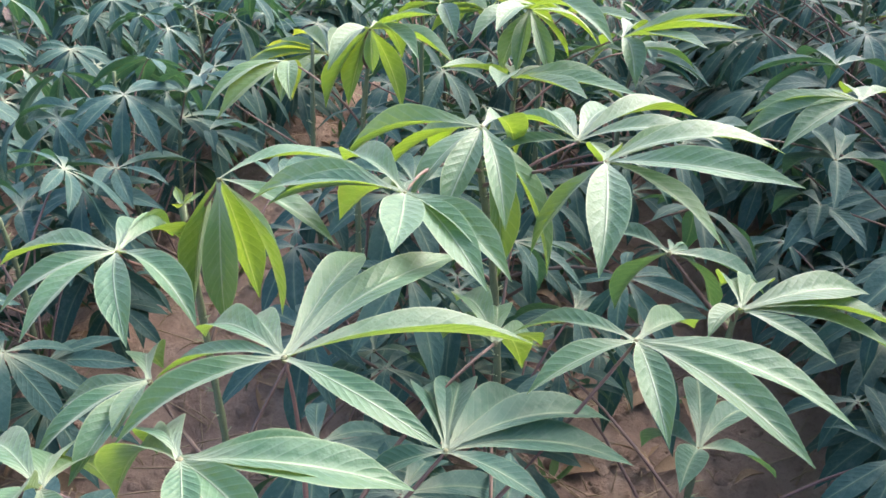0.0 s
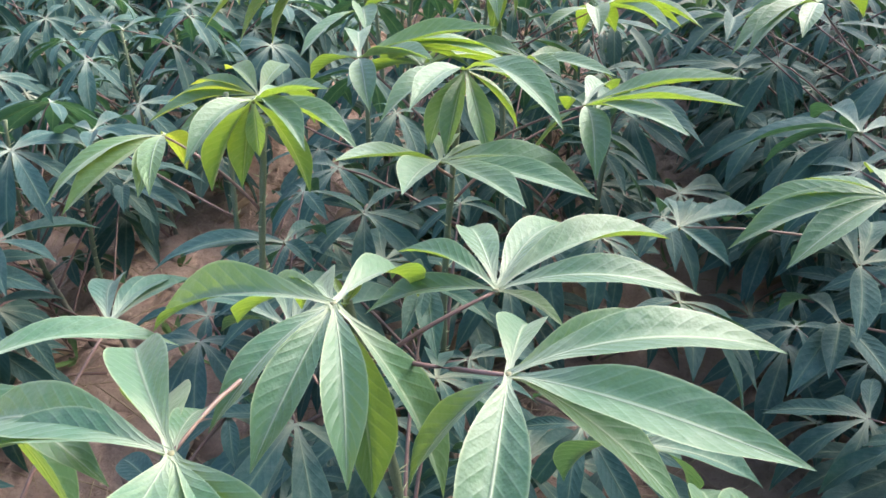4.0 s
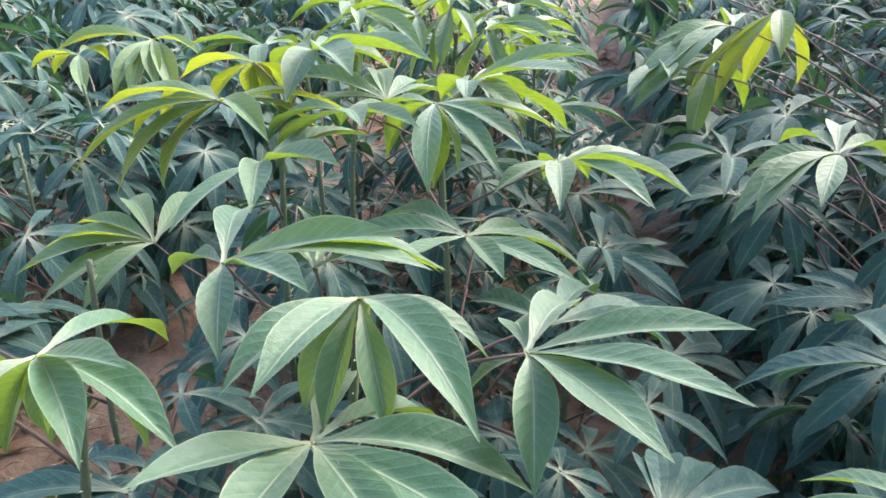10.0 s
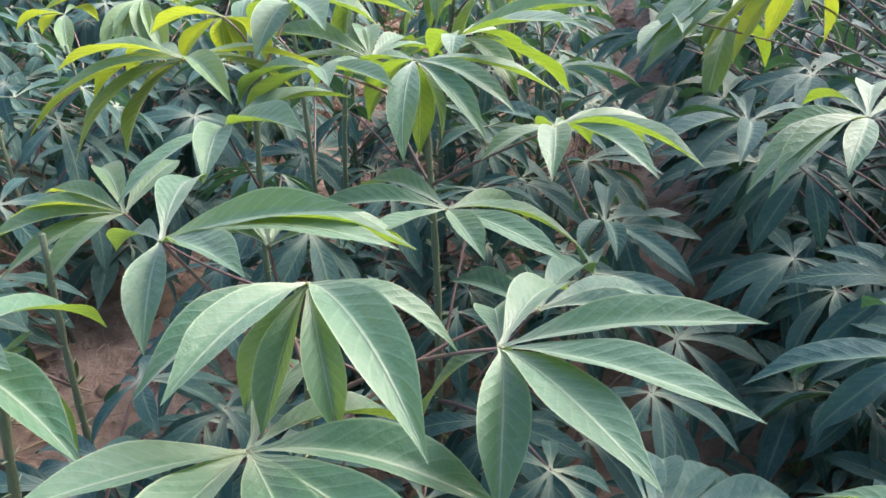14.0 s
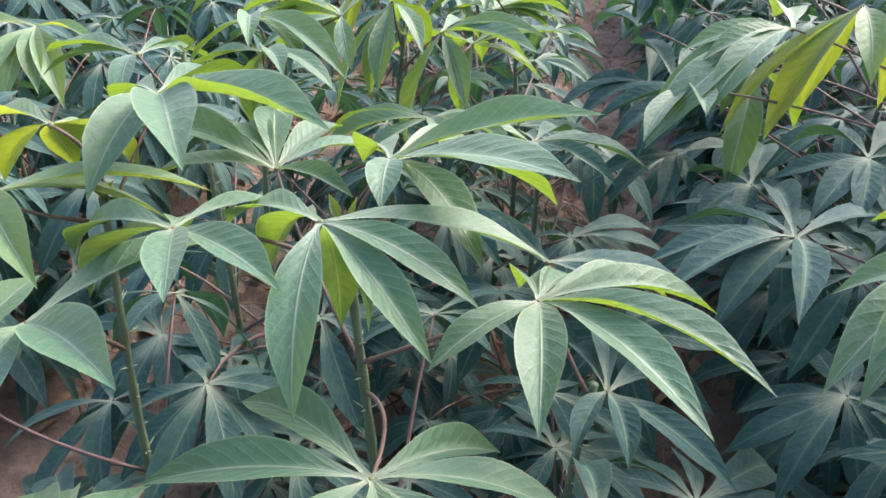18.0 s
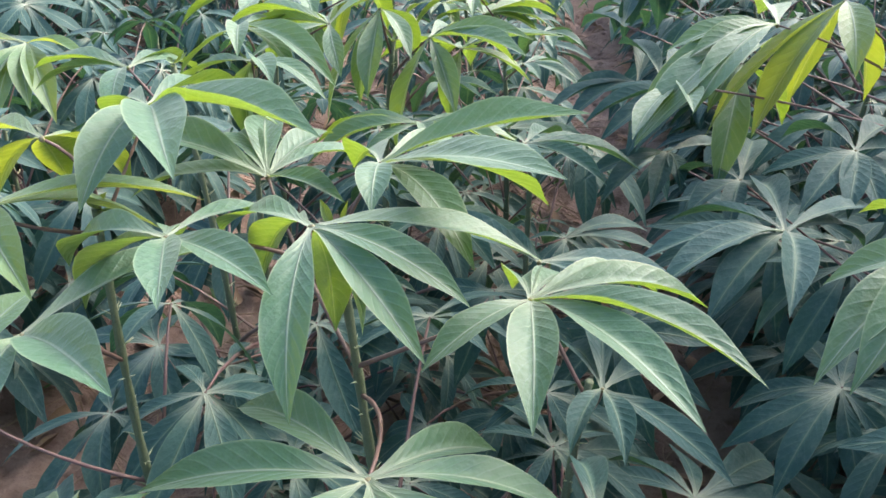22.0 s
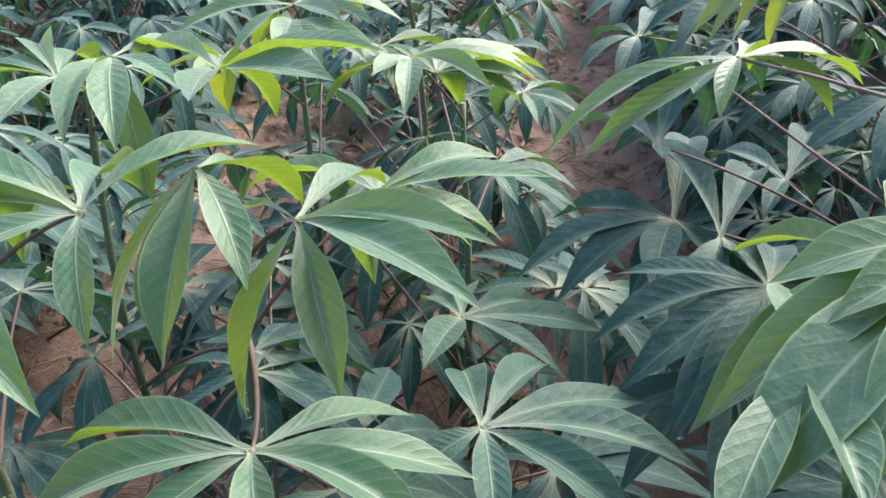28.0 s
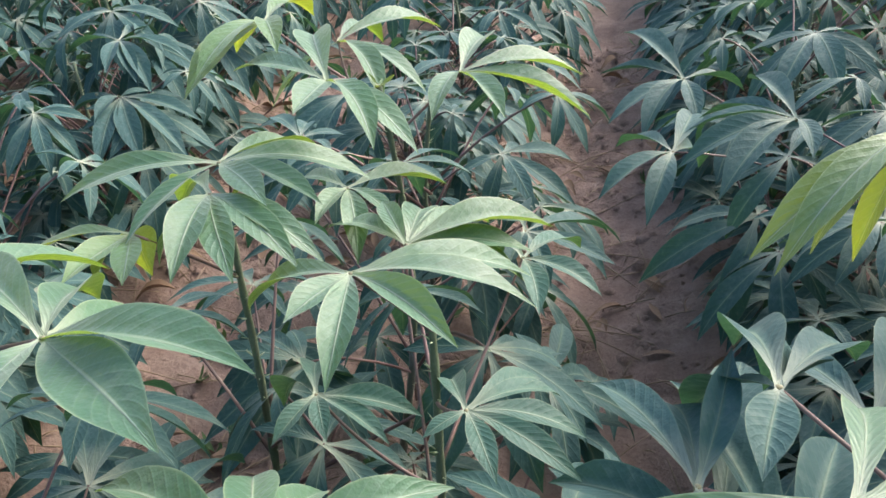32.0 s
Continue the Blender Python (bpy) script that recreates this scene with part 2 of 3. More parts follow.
# ---- cassava ----
def blade(az, el, length, width, arch, fold, twist, phase, steps=14, half=3):
    """One lobe of a leaf from the hub at the origin: verts, faces, uvs."""
    a, e = radians(az), radians(el)
    chord = Vector((math.cos(e) * math.cos(a), math.cos(e) * math.sin(a), math.sin(e)))
    side = Vector((-math.sin(a), math.cos(a), 0))
    side.rotate(Matrix.Rotation(radians(twist), 3, chord))
    up = chord.cross(side)
    verts, uvs = [], []
    for i in range(steps + 1):
        v = i / steps
        spine = chord * (length * v) + up * (length * arch * 4 * v ** 0.9 * (1 - v))
        spine += side * (length * 0.025 * math.sin(phase + 2.4 * v) * v)
        w = width * (v ** 1.35 * (1 - v) ** 1.12) / 0.1824 * (1 - 0.22 * max(0.0, min(1.0, (v - 0.74) / 0.18)))
        w = max(w, 0.0022 * (1 - v) + 0.0002)
        for k in range(-half, half + 1):
            u = k / half
            lift = w * (fold * abs(u) - 0.16 * u * u) + w * 0.06 * math.sin(phase * 3 + 13 * v + (1.3 if u > 0 else 0)) * u * u
            verts.append(spine + side * (w * u) + up * lift)
            uvs.append((u * 0.5 + 0.5, v))
    n = 2 * half + 1
    faces = [(i * n + k, i * n + k + 1, i * n + n + k + 1, i * n + n + k) for i in range(steps) for k in range(n - 1)]
    return verts, faces, uvs


def tube(points, radii, sides=6):
    verts, faces = [], []
    for i, p in enumerate(points):
        d = (points[min(i + 1, len(points) - 1)] - points[max(i - 1, 0)]).normalized()
        s = d.orthogonal().normalized()
        t = d.cross(s)
        for k in range(sides):
            a = 2 * math.pi * k / sides
            verts.append(p + (s * math.cos(a) + t * math.sin(a)) * radii[i])
    for i in range(len(points) - 1):
        for k in range(sides):
            faces.append((i * sides + k, i * sides + (k + 1) % sides, (i + 1) * sides + (k + 1) % sides, (i + 1) * sides + k))
    faces.append(tuple(range(sides - 1, -1, -1)))
    faces.append(tuple((len(points) - 1) * sides + k for k in range(sides)))
    return verts, faces


class Plant:
    """A cassava plant: woody foot, green stem with leaf scars, leaves on long petioles."""

    def __init__(self, x, y, height, label, lean=(0.0, 0.0)):
        self.rng = random.Random(int(x * 7919) + int(y * 104729))
        self.base = Vector((x - lean[0], y - lean[1], hill(x - lean[0], y - lean[1]) - 0.01))
        self.top = Vector((x, y, height - 0.035))
        self.thing = tagged(new("cassava_plant"), label, "plant", "cassava plants in the field")
        self.thing.location = self.base
        r = self.rng
        self.bend = Vector((r.uniform(-0.035, 0.035), r.uniform(-0.035, 0.035), 0))
        n = 22
        pts = [self.at(i / n) - self.base for i in range(n + 1)]
        rad = [(0.0060 - 0.0026 * i / n) * (1.22 if i % 2 == 0 else 0.92) for i in range(n + 1)]
        cut = 8
        v, f = tube(pts[: cut + 1], rad[: cut + 1], 8)
        mesh_object("stem", v, f, STEM_WOOD, self.thing)
        v, f = tube(pts[cut:], rad[cut:], 8)
        mesh_object("stem", v, f, STEM_GREEN, self.thing)
        spikes, faces = [], []
        for i in range(cut - 2, n):
            for s in range(3):
                a = r.uniform(0, 6.28)
                d = Vector((math.cos(a), math.sin(a), 0.6)).normalized()
                q = pts[i] + Vector((d.x, d.y, 0)) * rad[i] * 0.8
                v, f = tube([q, q + d * 0.005, q + d * r.uniform(0.008, 0.013)], [0.0010, 0.0008, 0.0002], 3)
                faces += [tuple(k + len(spikes) for k in face) for face in f]
                spikes += v
        tagged(mesh_object("stipule_fringe", spikes, faces, STIPULE, self.thing), kind="stuff")

    def at(self, s):
        return self.base.lerp(self.top, s) + self.bend * math.sin(math.pi * s)

    def petiole(self, hub):
        """A thin stalk from the stem to the hub, thicker at its foot."""
        r = self.rng
        flat = math.hypot(hub.x - self.top.x, hub.y - self.top.y)
        foot_z = min(self.top.z - 0.02, hub.z - 0.03 - (0.35 + r.uniform(-0.15, 0.35)) * flat)
        s = max(0.12, (foot_z - self.base.z) / max(0.05, self.top.z - self.base.z))
        foot = self.at(min(0.97, s))
        mid = foot.lerp(hub, 0.55) + Vector((r.uniform(-0.025, 0.025), r.uniform(-0.025, 0.025), r.uniform(-0.06, 0.14) * flat))
        pts = []
        for i in range(9):
            t = i / 8
            pts.append(foot * (1 - t) ** 2 + mid * 2 * t * (1 - t) + hub * t * t - self.base)
        v, f = tube(pts, [0.0022 - 0.0009 * i / 8 for i in range(9)], 6)
        return mesh_object("leaf", v, f, PETIOLE, self.thing)

    def leaf(self, hub, lobes, mat=None, wide=1.0):
        """A leaf whose lobes are given as azimuth and rise in degrees and length in metres."""
        r, hub = self.rng, Vector(hub)
        mat = mat or LEAF_GREEN
        stalk = self.petiole(hub)
        longest = max(q[2] for q in lobes)
        knob, ring = [], 7
        for z, w in ((-0.003, 0.0016), (-0.001, 0.0026), (0.0012, 0.0022), (0.002, 0.0008)):
            knob += [hub - self.base + Vector((w * math.cos(6.283 * k / ring), w * math.sin(6.283 * k / ring), z)) for k in range(ring)]
        sides = [(j * ring + k, j * ring + (k + 1) % ring, (j + 1) * ring + (k + 1) % ring, (j + 1) * ring + k) for j in range(3) for k in range(ring)]
        mesh_object("leaf_hub", knob, sides + [tuple(3 * ring + k for k in range(ring))], LEAF_HUB, stalk)
        for az, el, length in lobes:
            width = (0.083 * length + 0.029 * longest) * wide * r.uniform(0.92, 1.08)
            hang = max(0.0, -el - 35) / 45
            v, f, uv = blade(az, el, length, width, r.uniform(0.07, 0.13) * (1 - 0.4 * hang) * (0.45 if el > 4 else 1.0), r.uniform(0.45, 0.95), r.uniform(-12, 12), r.uniform(0, 6))
            v = [p + hub - self.base for p in v]
            mesh_object("leaf_lobe", v, f, mat, stalk, uv)
        return self


def shoot(plant):
    """The growing tip: a tuft of small folded young leaves."""
    r = plant.rng
    for i in range(4):
        v, f, uv = blade(i * 137 + r.uniform(-20, 20), r.uniform(5, 70), r.uniform(0.014, 0.030), r.uniform(0.003, 0.005), -0.12, 0.9, 0, r.uniform(0, 6), 8, 2)
        top = plant.at(1.0) - plant.base
        mesh_object("shoot_leaf", [p + top for p in v], f, LEAF_YOUNG, plant.thing, uv)


MATURE = "tall cassava plant with drooping deep green palmate leaves"
YOUNG = "cassava plant with pale yellow-green young top leaves"
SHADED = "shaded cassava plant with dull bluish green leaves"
plant_a = Plant(0.035, 0.780, 0.753, YOUNG)
plant_a.leaf((-0.030, 0.596, 0.753), [(174, -9, 0.119), (119, -11, 0.136), (-91, 11, 0.14), (-58, -11, 0.125), (-48, -13, 0.123), (160, -14, 0.156), (93, -25, 0.071), (120, -33, 0.168)], LEAF_GREEN)
plant_a.leaf((0.037, 0.715, 0.761), [(-134, -23, 0.105), (-111, -26, 0.112), (-79, -27, 0.116), (-20, -65, 0.167), (-46, -79, 0.153), (162, -22, 0.159), (70, -32, 0.168), (110, -35, 0.159), (132, -33, 0.167)], LEAF_GREEN)
plant_a.leaf((0.144, 0.811, 0.705), [(147, 1, 0.095), (100, -11, 0.146), (63, -8, 0.156), (31, -2, 0.173), (-3, 0, 0.152), (-8, -29, 0.061), (169, -19, 0.112)], LEAF_GREEN)
plant_a.leaf((0.143, 0.660, 0.751), [(7, -1, 0.168), (-32, 7, 0.164), (-29, -27, 0.124), (-101, -13, 0.143), (176, -59, 0.117), (78, -27, 0.162), (22, 5, 0.107)], LEAF_GREEN)
plant_a.leaf((-0.092, 0.893, 0.363), [(156, -30, 0.086), (-136, -13, 0.095), (6, -18, 0.058), (95, -20, 0.137), (-114, -9, 0.082)], LEAF_MID)
plant_a.leaf((0.085, 0.990, 0.587), [(-84, -6, 0.106), (-34, -11, 0.079), (-106, -1, 0.088), (112, -29, 0.159)], LEAF_MID)
plant_a.leaf((-0.032, 0.872, 0.623), [(110, -17, 0.152), (78, -16, 0.149), (142, -16, 0.157), (47, -16, 0.153), (147, -25, 0.109)], LEAF_MID)
plant_a0 = Plant(-0.095, 0.390, 0.646, MATURE)
plant_a0.leaf((-0.099, 0.416, 0.728), [(-156, -17, 0.114), (159, -24, 0.117), (128, -25, 0.152), (117, -25, 0.138), (77, -9, 0.178), (55, -6, 0.198), (21, -12, 0.184), (-27, -15, 0.116)], LEAF_GREEN, 0.75)
plant_a0.leaf((0.149, 0.511, 0.669), [(-154, -11, 0.097), (-89, -8, 0.101), (-41, -15, 0.15), (-17, -14, 0.171), (51, -25, 0.138), (146, -19, 0.114)], LEAF_GREEN)
plant_a0.leaf((0.003, 0.437, 0.627), [(102, -21, 0.135), (83, -20, 0.139), (58, -19, 0.139), (30, -15, 0.162), (12, -16, 0.154), (-22, -15, 0.083), (-173, -18, 0.065)], LEAF_MID)
plant_a0.leaf((-0.140, 0.327, 0.729), [(3, -15, 0.130), (8, -16, 0.107), (135, -45, 0.168), (119, -39, 0.145), (-72, -1, 0.059), (-40, -9, 0.074)], LEAF_GREEN)
plant_a0.leaf((-0.222, 0.491, 0.646), [(-98, 0, 0.062), (-140, -16, 0.095), (168, -28, 0.103), (109, -34, 0.153), (-110, -11, 0.095)], LEAF_GREEN)
plant_a0.leaf((-0.245, 0.362, 0.670), [(112, -35, 0.134), (99, -46, 0.167), (137, -23, 0.131), (-70, 35, 0.099), (-51, 5, 0.056)], LEAF_GREEN)
plant_a0.leaf((0.044, 0.545, 0.642), [(102, -19, 0.136), (85, -23, 0.125), (72, -46, 0.145), (117, -32, 0.110), (53, -33, 0.090)], LEAF_GREEN)
plant_a1 = Plant(-0.260, 0.733, 0.706, YOUNG)
plant_a1.leaf((-0.284, 0.622, 0.682), [(-156, -19, 0.11), (-115, -11, 0.114), (-71, -9, 0.121), (-43, -11, 0.123), (92, -25, 0.154), (84, -29, 0.15), (159, -17, 0.154)], LEAF_GREEN)
plant_a1.leaf((-0.207, 0.693, 0.718), [(156, -70, 0.163), (82, -73, 0.175), (-92, -75, 0.144), (7, -75, 0.164), (21, -5, 0.14), (-25, -18, 0.129)], LEAF_GREEN)
plant_a1.leaf((-0.193, 0.876, 0.623), [(75, -17, 0.145), (84, -19, 0.139), (108, -18, 0.147)], LEAF_MID)
plant_a2 = Plant(0.307, 0.709, 0.599, MATURE)
plant_a2.leaf((0.270, 0.614, 0.626), [(79, -24, 0.144), (-135, 2, 0.063), (-30, -18, 0.091), (-4, -17, 0.164), (7, -13, 0.174), (62, -23, 0.146), (20, -8, 0.16)], LEAF_GREEN)
plant_a2.leaf((0.243, 0.757, 0.600), [(10, -29, 0.144), (32, -52, 0.155), (114, -25, 0.15), (66, -26, 0.071), (43, -29, 0.069), (108, -56, 0.16)], LEAF_MID)
plant_a2.leaf((0.261, 0.620, 0.450), [(73, -12, 0.157), (48, -17, 0.154), (22, -36, 0.148), (-117, 24, 0.132), (100, -43, 0.153)], LEAF_MID)
plant_b = Plant(0.118, 1.205, 0.741, MATURE)
plant_b.leaf((0.255, 1.152, 0.717), [(-4, 12, 0.17), (-40, 14, 0.182), (-63, 10, 0.171), (-90, -15, 0.124), (154, -56, 0.111), (66, -14, 0.139), (89, -24, 0.137)], LEAF_GREEN)
plant_b.leaf((-0.001, 1.244, 0.741), [(-8, 15, 0.169), (-45, 13, 0.133), (-78, -12, 0.113), (137, -27, 0.118), (2, -3, 0.181), (95, -9, 0.154), (27, -14, 0.157), (11, -7, 0.197), (-46, 12, 0.128)], LEAF_GREEN)
plant_b.leaf((0.124, 1.175, 0.750), [(-113, 2, 0.141), (-106, -42, 0.105), (-133, -9, 0.132), (-131, -53, 0.1), (-71, -48, 0.106), (-61, -1, 0.183), (-4, -27, 0.116), (-5, -49, 0.093)], LEAF_GREEN)
plant_b.leaf((0.096, 1.089, 0.679), [(-134, 19, 0.145), (-102, 15, 0.162), (-62, 8, 0.165), (-38, 5, 0.19), (-4, -11, 0.166), (88, -17, 0.157), (39, -21, 0.133)], LEAF_GREEN)
plant_b.leaf((0.072, 1.275, 0.720), [(32, -18, 0.140), (115, -18, 0.157), (105, -19, 0.155), (88, -20, 0.154), (132, -24, 0.148)], LEAF_GREEN)
plant_b.leaf((0.292, 1.286, 0.655), [(102, -20, 0.135), (89, -21, 0.130), (63, -17, 0.152), (128, -18, 0.140), (34, -16, 0.154), (10, -17, 0.131)], LEAF_MID)
plant_b4 = Plant(-0.106, 1.170, 0.723, YOUNG)
plant_b4.leaf((-0.097, 1.102, 0.743), [(-114, -10, 0.12), (-57, -5, 0.121), (-27, -13, 0.134), (127, -62, 0.146), (149, -57, 0.152), (-79, -73, 0.058), (59, -64, 0.153), (-34, 18, 0.112), (77, -30, 0.172)], LEAF_GREEN)
plant_b4.leaf((-0.220, 1.158, 0.680), [(-80, -7, 0.121), (-128, -19, 0.143), (-88, -9, 0.117), (-137, -14, 0.147), (102, -40, 0.156)], LEAF_YOUNG)
plant_b4.leaf((-0.111, 1.211, 0.505), [(-175, -12, 0.184), (177, -21, 0.103), (166, -15, 0.164), (72, -25, 0.125), (-50, -3, 0.076)], LEAF_OLD_SHADED)
plant_b5 = Plant(-0.236, 1.477, 0.646, YOUNG)
plant_b5.leaf((-0.449, 1.466, 0.552), [(-70, 8, 0.102), (138, -20, 0.159), (-25, -9, 0.100), (11, -14, 0.116), (87, -21, 0.154)], LEAF_OLD_SHADED)
plant_c1 = Plant(-0.035, 1.678, 0.765, YOUNG)
plant_c1.leaf((-0.239, 1.683, 0.526), [(-169, -10, 0.202), (-144, -15, 0.173), (-115, -15, 0.148), (-180, -4, 0.168), (155, -2, 0.163), (122, -1, 0.178), (84, -2, 0.19)], LEAF_YOUNG)
plant_c1.leaf((-0.000, 1.756, 0.791), [(-93, -8, 0.159), (-67, 6, 0.211), (-39, 6, 0.217), (15, -18, 0.118), (128, -25, 0.156), (72, -18, 0.162)], LEAF_GREEN)
plant_c1.leaf((-0.096, 1.612, 0.765), [(170, -9, 0.176), (164, -25, 0.154), (-172, -25, 0.212), (-169, -39, 0.182), (173, -53, 0.157), (-50, -7, 0.128), (138, -21, 0.165), (29, -13, 0.176), (36, -26, 0.15)], LEAF_YOUNG)
plant_c1.leaf((-0.026, 1.506, 0.726), [(-83, 3, 0.148), (-46, 16, 0.166), (-121, -12, 0.144), (49, -5, 0.179)], LEAF_GREEN)
plant_c1.leaf((-0.064, 1.680, 0.795), [(95, -44, 0.117), (73, -44, 0.134), (110, -45, 0.113), (149, -40, 0.117), (144, -17, 0.163)], LEAF_YOUNG)
plant_c = Plant(0.177, 1.607, 0.776, MATURE)
plant_c.leaf((0.213, 1.640, 0.783), [(-3, 15, 0.165), (-57, -13, 0.133), (-52, 17, 0.202), (38, -29, 0.225), (-92, 2, 0.086), (104, -26, 0.152), (57, -23, 0.16)], LEAF_GREEN)
plant_c.leaf((0.211, 1.407, 0.686), [(-128, 8, 0.118), (-74, 6, 0.118), (-48, 6, 0.158), (-4, -16, 0.137), (175, -6, 0.146), (135, -12, 0.147), (39, -23, 0.114)], LEAF_GREEN)
plant_c.leaf((0.323, 1.553, 0.711), [(-95, 2, 0.144), (-60, 4, 0.174), (-37, 1, 0.173), (-139, -5, 0.105), (91, -31, 0.149), (65, -28, 0.15), (15, -14, 0.156), (31, -19, 0.142)], LEAF_GREEN)
plant_c.leaf((0.070, 1.547, 0.776), [(-74, 11, 0.125), (-46, 6, 0.13), (147, -27, 0.153), (151, -40, 0.156), (106, -32, 0.074), (53, -21, 0.136)], LEAF_GREEN)
plant_c.leaf((0.174, 1.527, 0.793), [(-91, -24, 0.137), (-48, -25, 0.121), (-23, -20, 0.117), (121, -42, 0.16), (5, -15, 0.161), (133, -24, 0.145), (89, -65, 0.148), (-6, -73, 0.092)], LEAF_GREEN)
plant_c.leaf((0.102, 1.733, 0.729), [(164, -15, 0.161), (150, -2, 0.201), (113, -6, 0.142), (102, 1, 0.143), (70, -6, 0.138), (39, -10, 0.124), (-24, -9, 0.08)], LEAF_GREEN)
plant_cd = Plant(0.390, 1.631, 0.599, SHADED)
plant_cd.leaf((0.350, 1.711, 0.643), [(-32, -14, 0.07), (5, -15, 0.154), (131, -11, 0.173), (121, -8, 0.08)], LEAF_OLD_SHADED)
plant_cd.leaf((0.403, 1.633, 0.552), [(-41, -15, 0.137), (45, -22, 0.151), (-89, -2, 0.091), (-117, 0, 0.09), (78, -11, 0.169), (100, -23, 0.142)], LEAF_OLD_SHADED)
plant_cd.leaf((0.363, 1.449, 0.591), [(87, -27, 0.131), (-82, 8, 0.056), (-40, -15, 0.107), (-25, -16, 0.129)], LEAF_OLD_SHADED)
plant_c2 = Plant(-0.071, 2.056, 0.765, YOUNG)
plant_c2.leaf((-0.153, 2.123, 0.703), [(155, -7, 0.179), (164, -15, 0.165), (-80, -8, 0.139), (65, -24, 0.166), (77, -17, 0.165)], LEAF_GREEN)
plant_e = Plant(0.035, 2.033, 0.765, MATURE)
plant_e.leaf((0.130, 2.046, 0.777), [(-78, -30, 0.085), (138, -36, 0.172), (159, -16, 0.162), (156, -7, 0.159), (95, -25, 0.152), (33, 4, 0.118), (-156, -15, 0.106)], LEAF_GREEN)
plant_e.leaf((0.031, 2.004, 0.788), [(-178, -36, 0.1), (-79, -2, 0.101), (-37, -15, 0.156), (-49, -11, 0.12), (67, -19, 0.16)], LEAF_GREEN)
plant_e.leaf((0.061, 1.918, 0.776), [(-69, 3, 0.097), (-35, -12, 0.106), (147, -24, 0.153), (117, -58, 0.157)], LEAF_GREEN)
plant_g = Plant(0.201, 2.127, 0.765, MATURE)
plant_g.leaf((0.250, 2.081, 0.746), [(-74, -34, 0.121), (-45, 3, 0.156), (-19, 4, 0.135), (24, -24, 0.139), (-138, -67, 0.153), (67, -19, 0.143)], LEAF_GREEN)
plant_g.leaf((0.294, 2.212, 0.689), [(147, -15, 0.158), (107, -27, 0.136), (82, -30, 0.121), (27, 0, 0.119), (-7, 8, 0.144), (10, -30, 0.125), (99, -63, 0.167)], LEAF_GREEN)
plant_g.leaf((0.237, 1.935, 0.692), [(159, -17, 0.142), (-174, -17, 0.138), (-147, -17, 0.084), (-79, -4, 0.082), (-23, -15, 0.114), (5, -17, 0.129), (35, -21, 0.115)], LEAF_GREEN)
plant_g.leaf((0.189, 2.088, 0.782), [(-62, -27, 0.093), (-98, -43, 0.122), (-115, -58, 0.12), (71, -38, 0.171), (-160, -60, 0.159)], LEAF_GREEN)
plant_g.leaf((0.260, 2.062, 0.505), [(-32, -14, 0.165), (-58, -14, 0.128), (-150, -15, 0.107), (5, -17, 0.093), (63, -26, 0.111)], LEAF_MID)
plant_g.leaf((0.142, 2.074, 0.386), [(133, -21, 0.122), (90, -23, 0.122), (-5, -15, 0.082), (-142, -15, 0.060), (-41, -9, 0.068)], LEAF_MID)
plant_gd = Plant(0.390, 2.127, 0.587, SHADED)
plant_gd.leaf((0.363, 2.190, 0.573), [(-29, -16, 0.1), (11, -17, 0.146), (85, -25, 0.125), (40, -22, 0.117), (-108, 19, 0.118), (110, -29, 0.112)], LEAF_MID)
plant_gd.leaf((0.367, 2.004, 0.632), [(96, -26, 0.126), (62, -21, 0.133), (27, -17, 0.148), (-3, -15, 0.157), (-32, -16, 0.116), (-90, -6, 0.085), (-147, -12, 0.056)], LEAF_MID)
plant_m = Plant(0.000, 2.399, 0.741, MATURE)
plant_m.leaf((-0.018, 2.384, 0.723), [(170, -18, 0.154), (-94, 2, 0.116), (117, -9, 0.168), (151, -14, 0.161), (96, -18, 0.16), (92, -29, 0.174)], LEAF_GREEN)
plant_m.leaf((0.050, 2.355, 0.754), [(-92, -11, 0.128), (-76, -11, 0.142), (-40, -4, 0.099), (65, -24, 0.167), (-68, -67, 0.137)], LEAF_GREEN)
plant_m.leaf((0.153, 2.323, 0.753), [(-48, 13, 0.175), (-28, 15, 0.176), (-87, 12, 0.132), (79, -41, 0.156), (138, -11, 0.157), (101, -27, 0.144)], LEAF_GREEN)
plant_h = Plant(0.177, 2.624, 0.706, MATURE)
plant_h.leaf((0.185, 2.565, 0.714), [(-91, -4, 0.12), (-70, -7, 0.121), (-44, -10, 0.123), (-31, -13, 0.127), (-178, -52, 0.093), (122, -31, 0.167)], LEAF_GREEN)
plant_h.leaf((0.178, 2.626, 0.713), [(-173, -13, 0.158), (57, -23, 0.157), (-31, -4, 0.122), (-128, -17, 0.115), (-57, 7, 0.124), (20, -16, 0.15)], LEAF_GREEN)
plant_h.leaf((0.106, 2.570, 0.670), [(177, -19, 0.13), (-104, 6, 0.096), (-180, -51, 0.071), (-74, 8, 0.104), (109, -46, 0.176)], LEAF_YOUNG)
plant_h2 = Plant(0.378, 2.505, 0.670, MATURE)
plant_h2.leaf((0.321, 2.446, 0.714), [(-92, -8, 0.112), (-43, -2, 0.112), (4, -15, 0.147), (24, -16, 0.16), (-118, 7, 0.08), (145, -35, 0.152)], LEAF_GREEN)
plant_h2.leaf((0.350, 2.625, 0.623), [(132, -18, 0.15), (112, 2, 0.086), (57, -19, 0.165), (19, -15, 0.143), (10, -27, 0.14), (72, -40, 0.158), (30, -11, 0.184), (83, -19, 0.15)], LEAF_GREEN)
